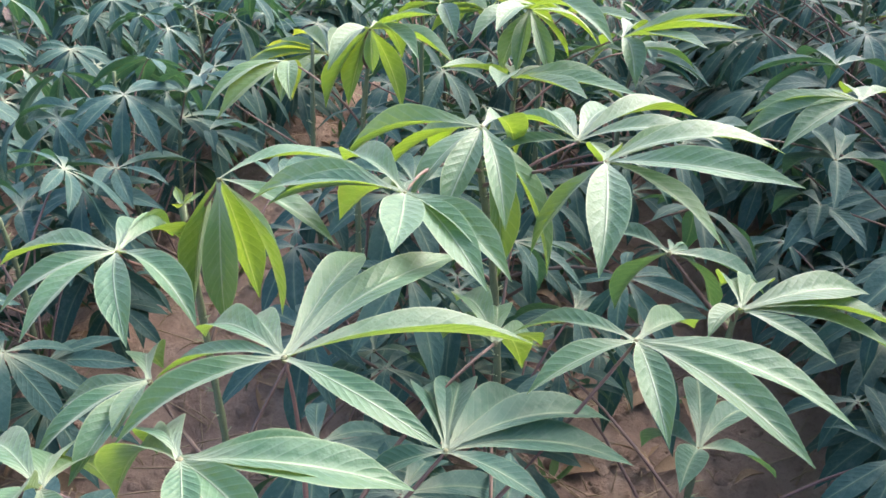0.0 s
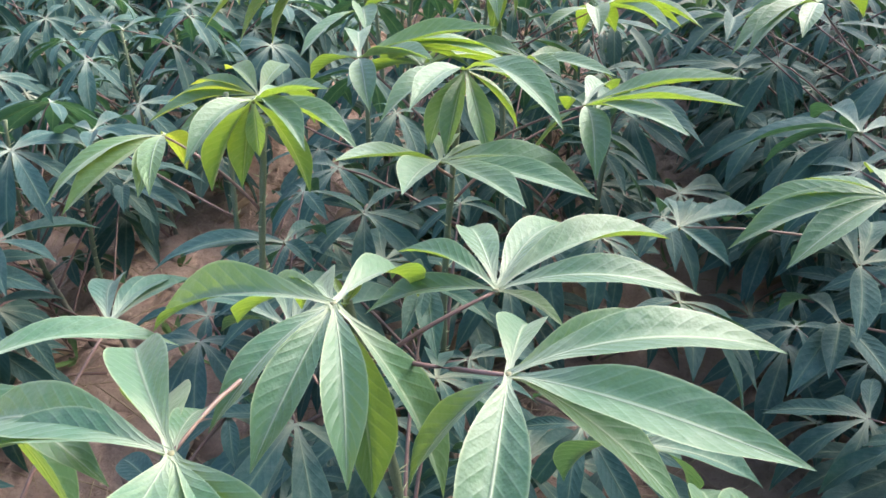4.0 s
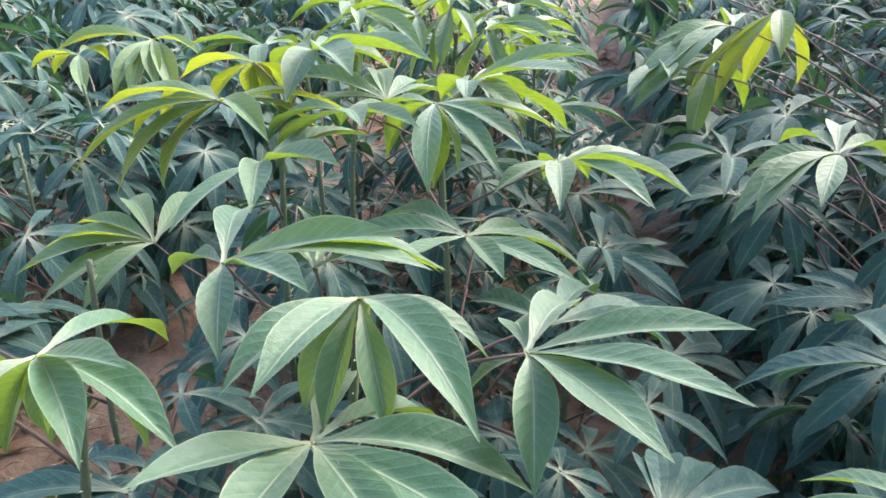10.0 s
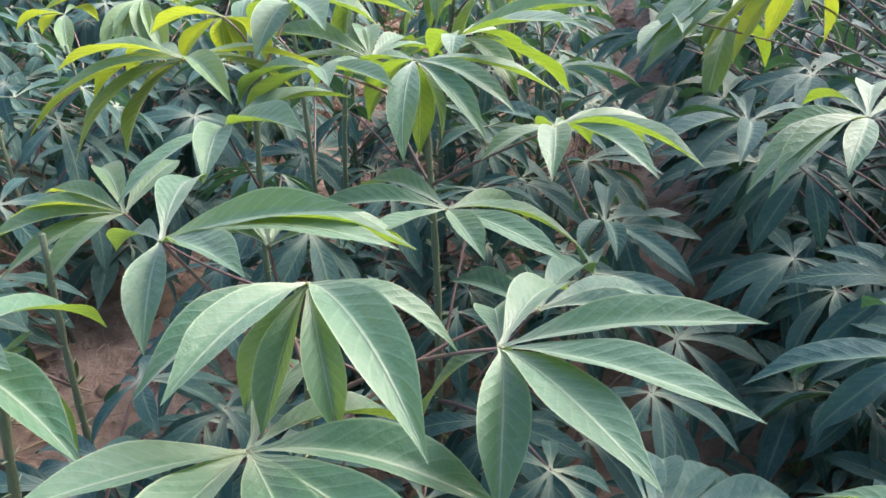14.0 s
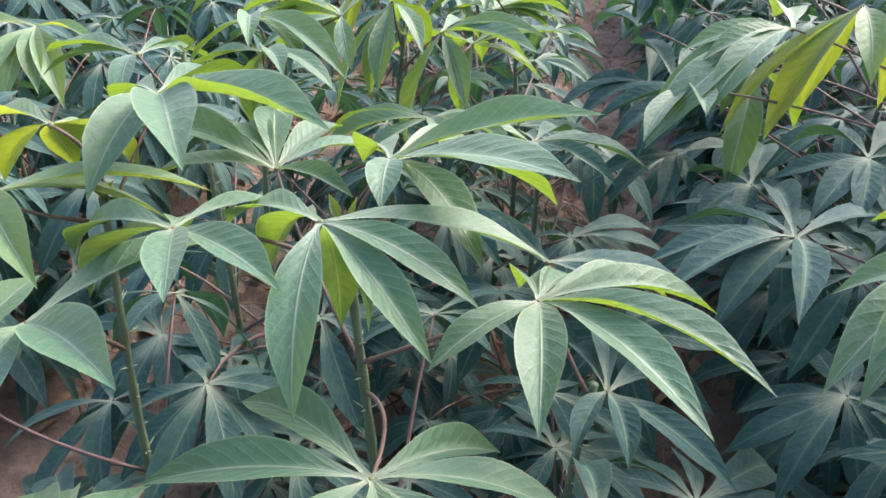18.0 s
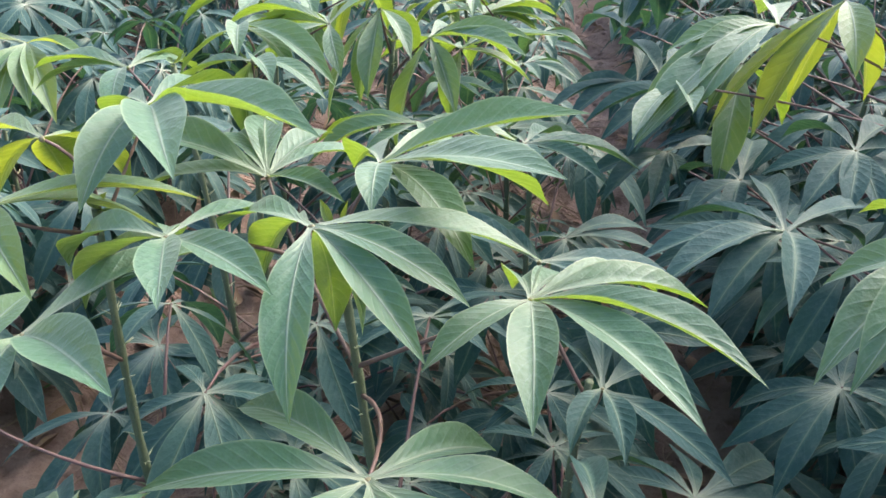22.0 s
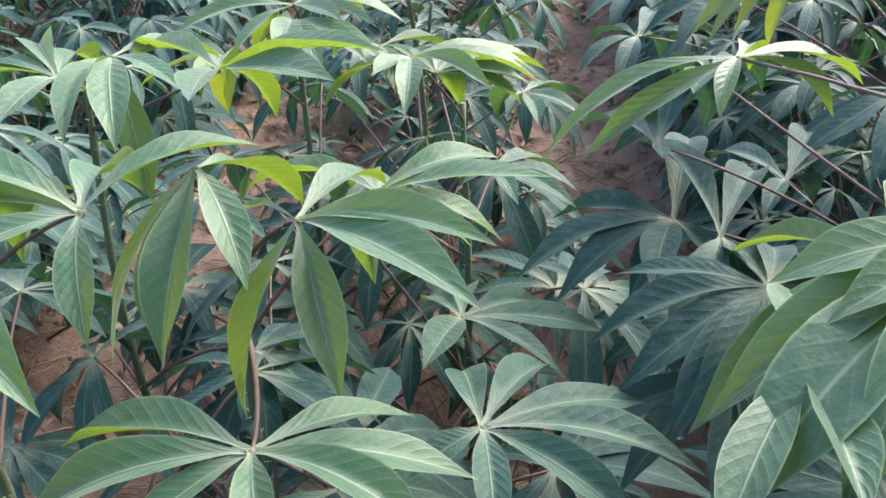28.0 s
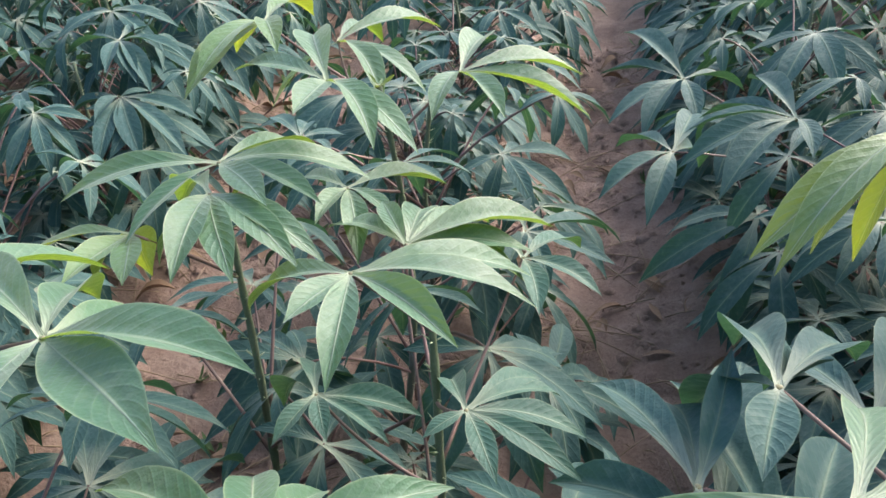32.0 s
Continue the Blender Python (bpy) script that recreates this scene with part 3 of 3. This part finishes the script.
plant_h2.leaf((0.408, 2.432, 0.588), [(-140, -3, 0.045), (-74, -2, 0.077), (-31, -12, 0.108), (3, -20, 0.109), (32, -20, 0.11), (99, -32, 0.124), (51, -22, 0.123)], LEAF_MID)
plant_h2.leaf((0.269, 2.509, 0.531), [(-72, 1, 0.061), (-33, -12, 0.086), (123, -44, 0.160), (101, -29, 0.123), (-1, -15, 0.103), (-122, -9, 0.064)], LEAF_MID)
plant_h2.leaf((0.472, 2.689, 0.564), [(97, -36, 0.182), (-83, -1, 0.099), (-24, -15, 0.094), (55, -24, 0.157)], LEAF_MID)
plant_i = Plant(0.307, 2.860, 0.729, MATURE)
plant_i.leaf((0.404, 2.918, 0.688), [(-106, -7, 0.119), (-66, -6, 0.12), (28, -11, 0.189), (-1, -19, 0.175), (78, -5, 0.173)], LEAF_GREEN)
plant_i.leaf((0.274, 2.697, 0.765), [(-94, 9, 0.123), (-64, -9, 0.123), (-44, -13, 0.134), (140, -11, 0.163), (103, -4, 0.175)], LEAF_GREEN)
plant_i.leaf((0.246, 2.979, 0.706), [(-62, -12, 0.154), (-34, -14, 0.146), (41, -7, 0.178), (72, -19, 0.155), (-175, -44, 0.137)], LEAF_GREEN)
plant_i.leaf((0.178, 2.877, 0.765), [(123, -30, 0.158), (-74, 2, 0.121), (-115, -14, 0.154), (-108, -7, 0.146), (81, -15, 0.166)], LEAF_YOUNG)
plant_i.leaf((0.274, 2.769, 0.606), [(-107, 0, 0.083), (-80, -11, 0.124), (-46, -8, 0.085), (40, -17, 0.153), (129, -22, 0.147)], LEAF_GREEN)
plant_i.leaf((0.490, 2.862, 0.490), [(-75, -9, 0.108), (-13, -16, 0.126), (89, -19, 0.152), (29, -17, 0.152), (-107, -2, 0.090)], LEAF_OLD_SHADED)
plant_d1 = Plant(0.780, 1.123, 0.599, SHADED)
plant_d1.leaf((0.366, 1.107, 0.588), [(-58, -9, 0.078), (-129, 12, 0.075), (86, -22, 0.138), (56, -19, 0.148), (48, -21, 0.153), (73, -21, 0.144), (31, -16, 0.158)], LEAF_OLD_SHADED)
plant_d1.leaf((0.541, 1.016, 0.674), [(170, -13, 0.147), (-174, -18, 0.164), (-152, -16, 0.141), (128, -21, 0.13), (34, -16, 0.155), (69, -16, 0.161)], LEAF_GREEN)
plant_d1.leaf((0.600, 1.218, 0.655), [(175, -12, 0.151), (123, -38, 0.155), (88, -19, 0.169), (29, -16, 0.155), (68, -25, 0.173)], LEAF_OLD_SHADED)
plant_d1.leaf((0.611, 0.875, 0.528), [(-146, -15, 0.164), (-163, -13, 0.123), (159, -15, 0.071), (79, -17, 0.159), (-113, -9, 0.110), (-68, -11, 0.087)], LEAF_OLD_SHADED)
plant_d1.leaf((0.545, 1.045, 0.577), [(-113, -8, 0.122), (29, -31, 0.173), (88, -18, 0.161), (83, -11, 0.172), (60, -11, 0.167), (91, -32, 0.178)], LEAF_OLD_SHADED)
plant_d1.leaf((0.527, 1.017, 0.521), [(-134, -11, 0.124), (-78, -8, 0.105), (-116, -2, 0.099), (92, -32, 0.166)], LEAF_OLD_SHADED)
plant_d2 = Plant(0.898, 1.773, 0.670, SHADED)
plant_d2.leaf((0.606, 1.770, 0.634), [(-108, 1, 0.158), (132, -17, 0.138), (178, -14, 0.158), (-153, -7, 0.169), (-137, -18, 0.145), (80, -11, 0.174), (28, -24, 0.151), (21, -11, 0.175)], LEAF_OLD_SHADED)
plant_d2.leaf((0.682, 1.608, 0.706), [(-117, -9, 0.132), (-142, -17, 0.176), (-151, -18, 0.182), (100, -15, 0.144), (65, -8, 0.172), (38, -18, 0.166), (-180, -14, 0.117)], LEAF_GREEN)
plant_d2.leaf((0.740, 1.920, 0.650), [(-176, -13, 0.112), (-136, -12, 0.138), (-114, -10, 0.133), (-101, -10, 0.123), (33, -22, 0.158), (98, -18, 0.156), (45, -10, 0.173)], LEAF_OLD_SHADED)
plant_d2.leaf((0.622, 1.943, 0.604), [(-146, -10, 0.101), (-112, -8, 0.112), (-64, -8, 0.077), (67, -7, 0.180), (104, -26, 0.153)], LEAF_OLD_SHADED)
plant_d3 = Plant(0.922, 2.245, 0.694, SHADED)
plant_d3.leaf((0.583, 2.120, 0.561), [(-142, -14, 0.145), (-112, -11, 0.132), (-93, -4, 0.109), (29, -17, 0.156), (-168, -14, 0.132)], LEAF_OLD_SHADED)
plant_d3.leaf((0.577, 2.306, 0.596), [(69, -2, 0.2), (-73, -7, 0.086), (-121, -10, 0.121), (-148, -14, 0.153), (-168, -16, 0.17), (139, -21, 0.147), (-113, 3, 0.134)], LEAF_OLD_SHADED)
plant_d3.leaf((0.597, 2.128, 0.646), [(-131, -17, 0.16), (-152, -17, 0.15), (-170, -14, 0.147), (159, -7, 0.118), (84, -23, 0.139), (-126, -13, 0.151), (17, -32, 0.152), (64, -20, 0.143), (31, -28, 0.126)], LEAF_OLD_SHADED)
plant_d3.leaf((0.533, 2.255, 0.706), [(107, -18, 0.144), (65, 26, 0.088), (83, -23, 0.123), (-100, 11, 0.042)], LEAF_OLD_SHADED)
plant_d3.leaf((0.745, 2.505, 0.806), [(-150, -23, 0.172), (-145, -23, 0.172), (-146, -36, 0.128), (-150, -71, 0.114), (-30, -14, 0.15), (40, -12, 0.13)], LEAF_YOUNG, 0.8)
plant_d3.leaf((0.602, 2.246, 0.615), [(-119, -14, 0.161), (-96, -5, 0.109), (100, 1, 0.194), (58, -6, 0.174)], LEAF_OLD_SHADED)
plant_d3.leaf((0.762, 2.467, 0.545), [(107, -17, 0.155), (45, -34, 0.175), (-126, -2, 0.099), (44, -10, 0.173), (59, -5, 0.187)], LEAF_OLD_SHADED)
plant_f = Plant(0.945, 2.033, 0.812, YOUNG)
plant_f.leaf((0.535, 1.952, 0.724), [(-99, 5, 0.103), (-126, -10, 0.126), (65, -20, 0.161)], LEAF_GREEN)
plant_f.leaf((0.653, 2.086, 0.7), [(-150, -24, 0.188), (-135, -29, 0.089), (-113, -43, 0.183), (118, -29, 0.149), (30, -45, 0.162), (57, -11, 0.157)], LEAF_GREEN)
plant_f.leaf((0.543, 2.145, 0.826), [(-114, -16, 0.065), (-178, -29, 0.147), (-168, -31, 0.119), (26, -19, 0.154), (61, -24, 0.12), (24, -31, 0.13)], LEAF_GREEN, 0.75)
plant_f.leaf((0.570, 2.271, 0.765), [(-115, 9, 0.082), (43, -24, 0.134), (77, -31, 0.152), (97, -50, 0.157), (68, -41, 0.168), (60, -34, 0.145)], LEAF_OLD_SHADED)
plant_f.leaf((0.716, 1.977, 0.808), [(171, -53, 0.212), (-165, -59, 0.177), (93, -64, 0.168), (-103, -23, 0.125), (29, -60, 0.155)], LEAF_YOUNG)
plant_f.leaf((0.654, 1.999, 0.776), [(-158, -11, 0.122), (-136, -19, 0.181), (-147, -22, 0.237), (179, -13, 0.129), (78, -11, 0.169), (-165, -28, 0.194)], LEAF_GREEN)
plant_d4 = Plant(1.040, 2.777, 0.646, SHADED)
plant_d4.leaf((0.834, 2.921, 0.623), [(-137, -17, 0.178), (-162, -16, 0.169), (-98, -2, 0.107), (91, -5, 0.181), (166, -15, 0.140), (132, -18, 0.146)], LEAF_OLD_SHADED)
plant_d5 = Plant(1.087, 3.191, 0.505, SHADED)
plant_d5.leaf((0.791, 3.296, 0.528), [(-149, -16, 0.169), (-125, -17, 0.175), (-92, -11, 0.134), (25, -18, 0.155), (137, -12, 0.175), (110, 3, 0.219)], LEAF_OLD_SHADED)
plant_d5.leaf((0.721, 3.051, 0.511), [(-114, -15, 0.161), (-146, -15, 0.146), (117, -21, 0.147), (54, -32, 0.172), (66, -4, 0.189)], LEAF_OLD_SHADED)
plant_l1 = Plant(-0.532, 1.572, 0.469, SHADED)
plant_l1.leaf((-0.497, 1.629, 0.377), [(-71, -1, 0.111), (-25, -14, 0.145), (135, -13, 0.166), (78, -20, 0.157)], LEAF_OLD_SHADED)
plant_l1.leaf((-0.502, 1.539, 0.495), [(114, -29, 0.178), (136, -17, 0.163), (71, -27, 0.165), (80, -16, 0.162)], LEAF_OLD_SHADED)
plant_l1.leaf((-0.690, 1.499, 0.469), [(124, -30, 0.180), (165, -12, 0.169), (-13, -10, 0.107), (93, -17, 0.162)], LEAF_OLD_SHADED)
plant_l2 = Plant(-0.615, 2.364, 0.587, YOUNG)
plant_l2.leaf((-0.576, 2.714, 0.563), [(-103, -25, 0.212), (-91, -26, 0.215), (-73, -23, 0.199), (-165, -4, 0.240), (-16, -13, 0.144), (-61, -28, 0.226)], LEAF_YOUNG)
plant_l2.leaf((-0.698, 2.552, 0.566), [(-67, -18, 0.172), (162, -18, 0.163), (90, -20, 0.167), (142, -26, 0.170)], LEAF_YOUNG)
plant_l2.leaf((-0.704, 2.279, 0.469), [(114, -27, 0.179), (-156, -16, 0.142), (-114, -13, 0.142), (59, -13, 0.167)], LEAF_OLD_SHADED)
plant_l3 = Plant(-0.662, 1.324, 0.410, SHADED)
plant_l3.leaf((-0.598, 1.370, 0.410), [(-92, -2, 0.105), (-59, -10, 0.132), (45, -14, 0.166), (-14, -12, 0.107), (159, -14, 0.167), (108, -14, 0.167)], LEAF_OLD_SHADED)
plant_l3.leaf((-0.763, 1.315, 0.351), [(-96, -7, 0.109), (-59, -9, 0.127), (-6, -12, 0.107), (90, -14, 0.165), (121, -8, 0.179)], LEAF_OLD_SHADED)
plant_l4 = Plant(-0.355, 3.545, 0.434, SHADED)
plant_l4.leaf((-0.303, 3.541, 0.392), [(-98, -5, 0.113), (-64, -20, 0.199), (-39, -21, 0.217), (-5, -16, 0.176), (-90, -20, 0.203), (-175, -20, 0.129)], LEAF_OLD_SHADED)
plant_l4.leaf((-0.336, 3.669, 0.469), [(-82, -9, 0.137), (-53, -19, 0.190), (-6, -15, 0.164), (79, -18, 0.164), (-62, -15, 0.166), (163, -19, 0.159)], LEAF_OLD_SHADED)
NEAR_PLANTS = [plant_a, plant_a0, plant_a1, plant_a2, plant_b, plant_b4, plant_b5, plant_c1, plant_c, plant_cd, plant_c2, plant_e, plant_g, plant_gd, plant_m, plant_h, plant_h2, plant_i, plant_d1, plant_d2, plant_d3, plant_f, plant_d4, plant_d5, plant_l1, plant_l2, plant_l3, plant_l4]

# ---- lower leaves and the rest of the field ----
def template(seed, lobes, size):
    r = random.Random(seed)
    verts, faces, uvs = [], [], []
    tilt = r.uniform(-6, 6)
    for i in range(lobes):
        q = (i / (lobes - 1) - 0.5) * 2
        az = 90 + q * r.uniform(118, 150)
        length = size * (1 - 0.42 * abs(q) ** 1.5) * r.uniform(0.92, 1.06)
        v, f, uv = blade(az, r.uniform(-46, -8) + tilt * q, length, 0.118 * length, r.uniform(0.06, 0.13), r.uniform(0.2, 0.6), r.uniform(-12, 12), r.uniform(0, 6), 10, 2)
        faces += [tuple(k + len(verts) for k in face) for face in f]
        verts += v
        uvs += uv
    return verts, faces, uvs


def template_mesh(i, mat):
    v, f, uv = template(100 + i, 6 + i % 4, 0.145 + 0.016 * (i % 5))
    ob = mesh_object("leaf", v, f, mat, None, uv)
    me = ob.data
    bpy.data.objects.remove(ob)
    return me


# low foliage takes the leaf colour that already holds its shade
LOW_MESHES = [template_mesh(i, LEAF_OLD_SHADED) for i in range(8)]
HIGH_MESHES = [template_mesh(i, LEAF_GREEN) for i in range(8)]


def stalk_mesh():
    pts = [Vector((0, -t, -0.55 * t ** 1.4)) for t in (0, 0.15, 0.35, 0.6, 0.8, 1.0)]
    v, f = tube(pts, [0.0013 * 5, 0.0014 * 5, 0.0016 * 5, 0.0018 * 5, 0.002 * 5, 0.0022 * 5], 5)
    ob = mesh_object("petiole", v, f, PETIOLE)
    me = ob.data
    bpy.data.objects.remove(ob)
    return me


STALK = stalk_mesh()


def foliage(plant, count, z_lo, z_hi, meshes, rng, reach=(0.10, 0.26), clear=None, stalks=True, nod=(-22, 8)):
    """Leaves round a stem: blade and petiole, turned outwards."""
    for i in range(count):
        a = 2.399 * i + rng.uniform(-0.5, 0.5)
        z = z_lo + (z_hi - z_lo) * (i + rng.random()) / count
        d = rng.uniform(*reach)
        s = min(0.98, max(0.1, z / plant.top.z))
        c = plant.at(s)
        hub = Vector((c.x + d * math.cos(a), c.y + d * math.sin(a), z))
        if clear and clear(hub):
            continue
        ob = new("leaf", meshes[rng.randrange(len(meshes))])
        ob.parent = plant.thing
        size = rng.uniform(0.8, 1.12)
        ob.matrix_basis = Matrix.Translation(hub - plant.base) @ pose(0, 0, 0, rng.uniform(*nod), rng.uniform(-14, 14), math.degrees(a) - 90 + rng.uniform(-25, 25)) @ Matrix.Scale(size, 4)
        if not stalks:
            continue
        st = new("petiole", STALK)
        st.parent = plant.thing
        st.matrix_basis = Matrix.Translation(hub - plant.base) @ pose(0, 0, 0, 0, 0, math.degrees(a) - 90) @ Matrix.Diagonal((0.25, d, 0.25 if d < 0.2 else 0.32, 1))


rng = random.Random(11)
in_furrow = lambda h: -(0.07 if h.y < 2.6 else 0.10) < h.x - 0.36 - 0.15 * h.y < (0.07 if h.y < 2.6 else 0.035) or abs(h.x + 0.62 - 0.14 * h.y) < (0.16 if h.y < 2.2 else 0.03)
for p in NEAR_PLANTS:
    if p.top.z > 0.66:
        shoot(p)
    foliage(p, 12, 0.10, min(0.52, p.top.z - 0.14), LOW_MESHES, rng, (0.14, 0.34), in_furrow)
SPOTS = []
for row, x0, y0, y1, h in ((0, 0.15, 3.3, 6.4, 0.50), (1, 1.0, 0.1, 6.4, 0.60), (2, 1.68, 0.4, 6.6, 0.64), (3, -0.60, 0.3, 6.4, 0.50), (4, -1.25, 0.5, 6.8, 0.54), (5, -1.9, 1.2, 7.0, 0.6)):
    y = y0
    while y < y1:
        SPOTS.append((row, x0 + 0.12 * (y - 2) + rng.uniform(-0.08, 0.08), y + rng.uniform(-0.05, 0.05), h * rng.uniform(0.88, 1.14)))
        y += (0.33 if row > 2 and y > 2.3 else 0.42) + rng.uniform(-0.06, 0.08)
y = 2.75
while y < 6.4:
    SPOTS.append((1, 0.36 + 0.15 * y + 0.21 + rng.uniform(-0.04, 0.04), y + 0.1, rng.uniform(0.34, 0.46)))
    y += rng.uniform(0.38, 0.52)
y = 0.3
while y < 2.7:
    SPOTS.append((1, 0.36 + 0.15 * y + 0.30 + rng.uniform(-0.04, 0.05), y, rng.uniform(0.34, 0.44)))
    y += rng.uniform(0.32, 0.44)
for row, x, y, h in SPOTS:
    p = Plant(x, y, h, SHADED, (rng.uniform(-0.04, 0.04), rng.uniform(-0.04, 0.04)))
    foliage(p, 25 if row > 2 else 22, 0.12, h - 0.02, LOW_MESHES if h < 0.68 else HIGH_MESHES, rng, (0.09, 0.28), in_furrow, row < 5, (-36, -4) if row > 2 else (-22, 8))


# ---- litter and weeds on the soil ----
def litter(name, mat, count, make, label, category):
    verts, faces = [], []
    r = random.Random(len(name))
    for i in range(count):
        x, y = r.uniform(-1.3, 1.3), r.uniform(0.3, 5.0)
        if name != "soil_clods" and abs(x - 0.36 - 0.15 * y) < 0.14 and r.random() < 0.5:
            continue
        v, f = make(r, x, y)
        faces += [tuple(k + len(verts) for k in face) for face in f]
        verts += v
    tagged(mesh_object(name, verts, faces, mat), label, category, kind="stuff")


def straw(r, x, y):
    a, n = r.uniform(0, 6.28), 0.02 + 0.17 * r.random() ** 2
    p = Vector((x, y, hill(x, y) + 0.004))
    q = Vector((x + n * math.cos(a), y + n * math.sin(a), hill(x + n * math.cos(a), y + n * math.sin(a)) + r.uniform(0.004, 0.02)))
    return tube([p, p.lerp(q, 0.5) + Vector((0, 0, 0.004)), q], [0.0012, 0.0015, 0.0008], 4)


def dead_leaf(r, x, y):
    v, f, _ = blade(r.uniform(0, 360), r.uniform(-4, 12), r.uniform(0.05, 0.12), r.uniform(0.008, 0.018), r.uniform(-0.1, 0.2), r.uniform(0.3, 1.2), r.uniform(-40, 40), r.uniform(0, 6), 6, 1)
    return [p + Vector((x, y, hill(x, y) + 0.008)) for p in v], f


def weed(r, x, y):
    verts, faces = [], []
    for i in range(5):
        v, f, _ = blade(r.uniform(0, 360), r.uniform(15, 70), r.uniform(0.025, 0.07), r.uniform(0.003, 0.008), -0.1, 0.3, 0, r.uniform(0, 6), 4, 1)
        faces += [tuple(k + len(verts) for k in face) for face in f]
        verts += [p + Vector((x, y, hill(x, y))) for p in v]
    return verts, faces


def clod(r, x, y):
    """A crumb of dry soil, pushed out of round."""
    s, q = 0.003 + 0.014 * r.random() ** 3, r.uniform(0, 6.28)
    v = [Vector((0, 0, s))] + [Vector((s * r.uniform(0.8, 1.4) * math.cos(q + 1.047 * k), s * r.uniform(0.8, 1.4) * math.sin(q + 1.047 * k), s * r.uniform(0.1, 0.5))) for k in range(6)]
    v += [Vector((p.x * 1.05, p.y * 1.05, -s)) for p in v[1:]]
    f = [(0, 1 + k, 1 + (k + 1) % 6) for k in range(6)] + [(1 + k, 7 + k, 7 + (k + 1) % 6, 1 + (k + 1) % 6) for k in range(6)]
    return [p + Vector((x, y, hill(x, y) - 0.25 * s)) for p in v], f


litter("soil_clods", SOIL, 9000, clod, "loose crumbs and clods of reddish soil", "soil")
litter("straw_litter", STRAW, 5200, straw, "dry straw and twigs scattered over the soil", "litter")
litter("fallen_leaves", DRY_LEAF, 800, dead_leaf, "curled brown fallen leaves on the soil", "litter")
litter("small_weeds", WEED, 260, weed, "small green weeds sprouting from the soil", "weeds")


# ---- tall bushes beyond the rows, added out of view to shade the right side ----
def hedge():
    r = random.Random(5)
    verts, faces, uvs = [], [], []
    for i in range(6500):
        y = r.uniform(-1.5, 9.0)
        # height drops past y 3.3 so that sun reaches the far furrow
        x, z = 2.3 + 0.12 * (y - 2) + abs(r.gauss(0, 0.28)), (2.1 - 1.15 * min(1.0, max(0.0, (y - 3.3) / 0.9))) * r.random() ** 0.9 + 0.04
        v, f, uv = blade(r.uniform(0, 360), r.uniform(-60, 10), r.uniform(0.22, 0.34), r.uniform(0.036, 0.055), 0.1, 0.35, r.uniform(-25, 25), r.uniform(0, 6), 5, 1)
        faces += [tuple(k + len(verts) for k in face) for face in f]
        verts += [p + Vector((x, y, z)) for p in v]
        uvs += uv
    for i in range(40):
        y = -1.4 + i * 0.26
        x = 2.4 + 0.12 * (y - 2) + r.uniform(0, 0.3)
        v, f = tube([Vector((x, y, hill(x, y) - 0.02)), Vector((x + 0.03, y, 0.6)), Vector((x, y + 0.04, 2.0 - 1.15 * min(1.0, max(0.0, (y - 3.3) / 0.9))))], [0.030, 0.012, 0.006], 6)
        faces += [tuple(k + len(verts) for k in face) for face in f]
        verts += v
        uvs += [(0.5, 0.5)] * len(v)
    tagged(mesh_object("hedge", verts, faces, LEAF_OLD_SHADED, None, uvs), "dense dark green bushes added out of view to shade the field's right side", "hedge", kind="stuff")


hedge()
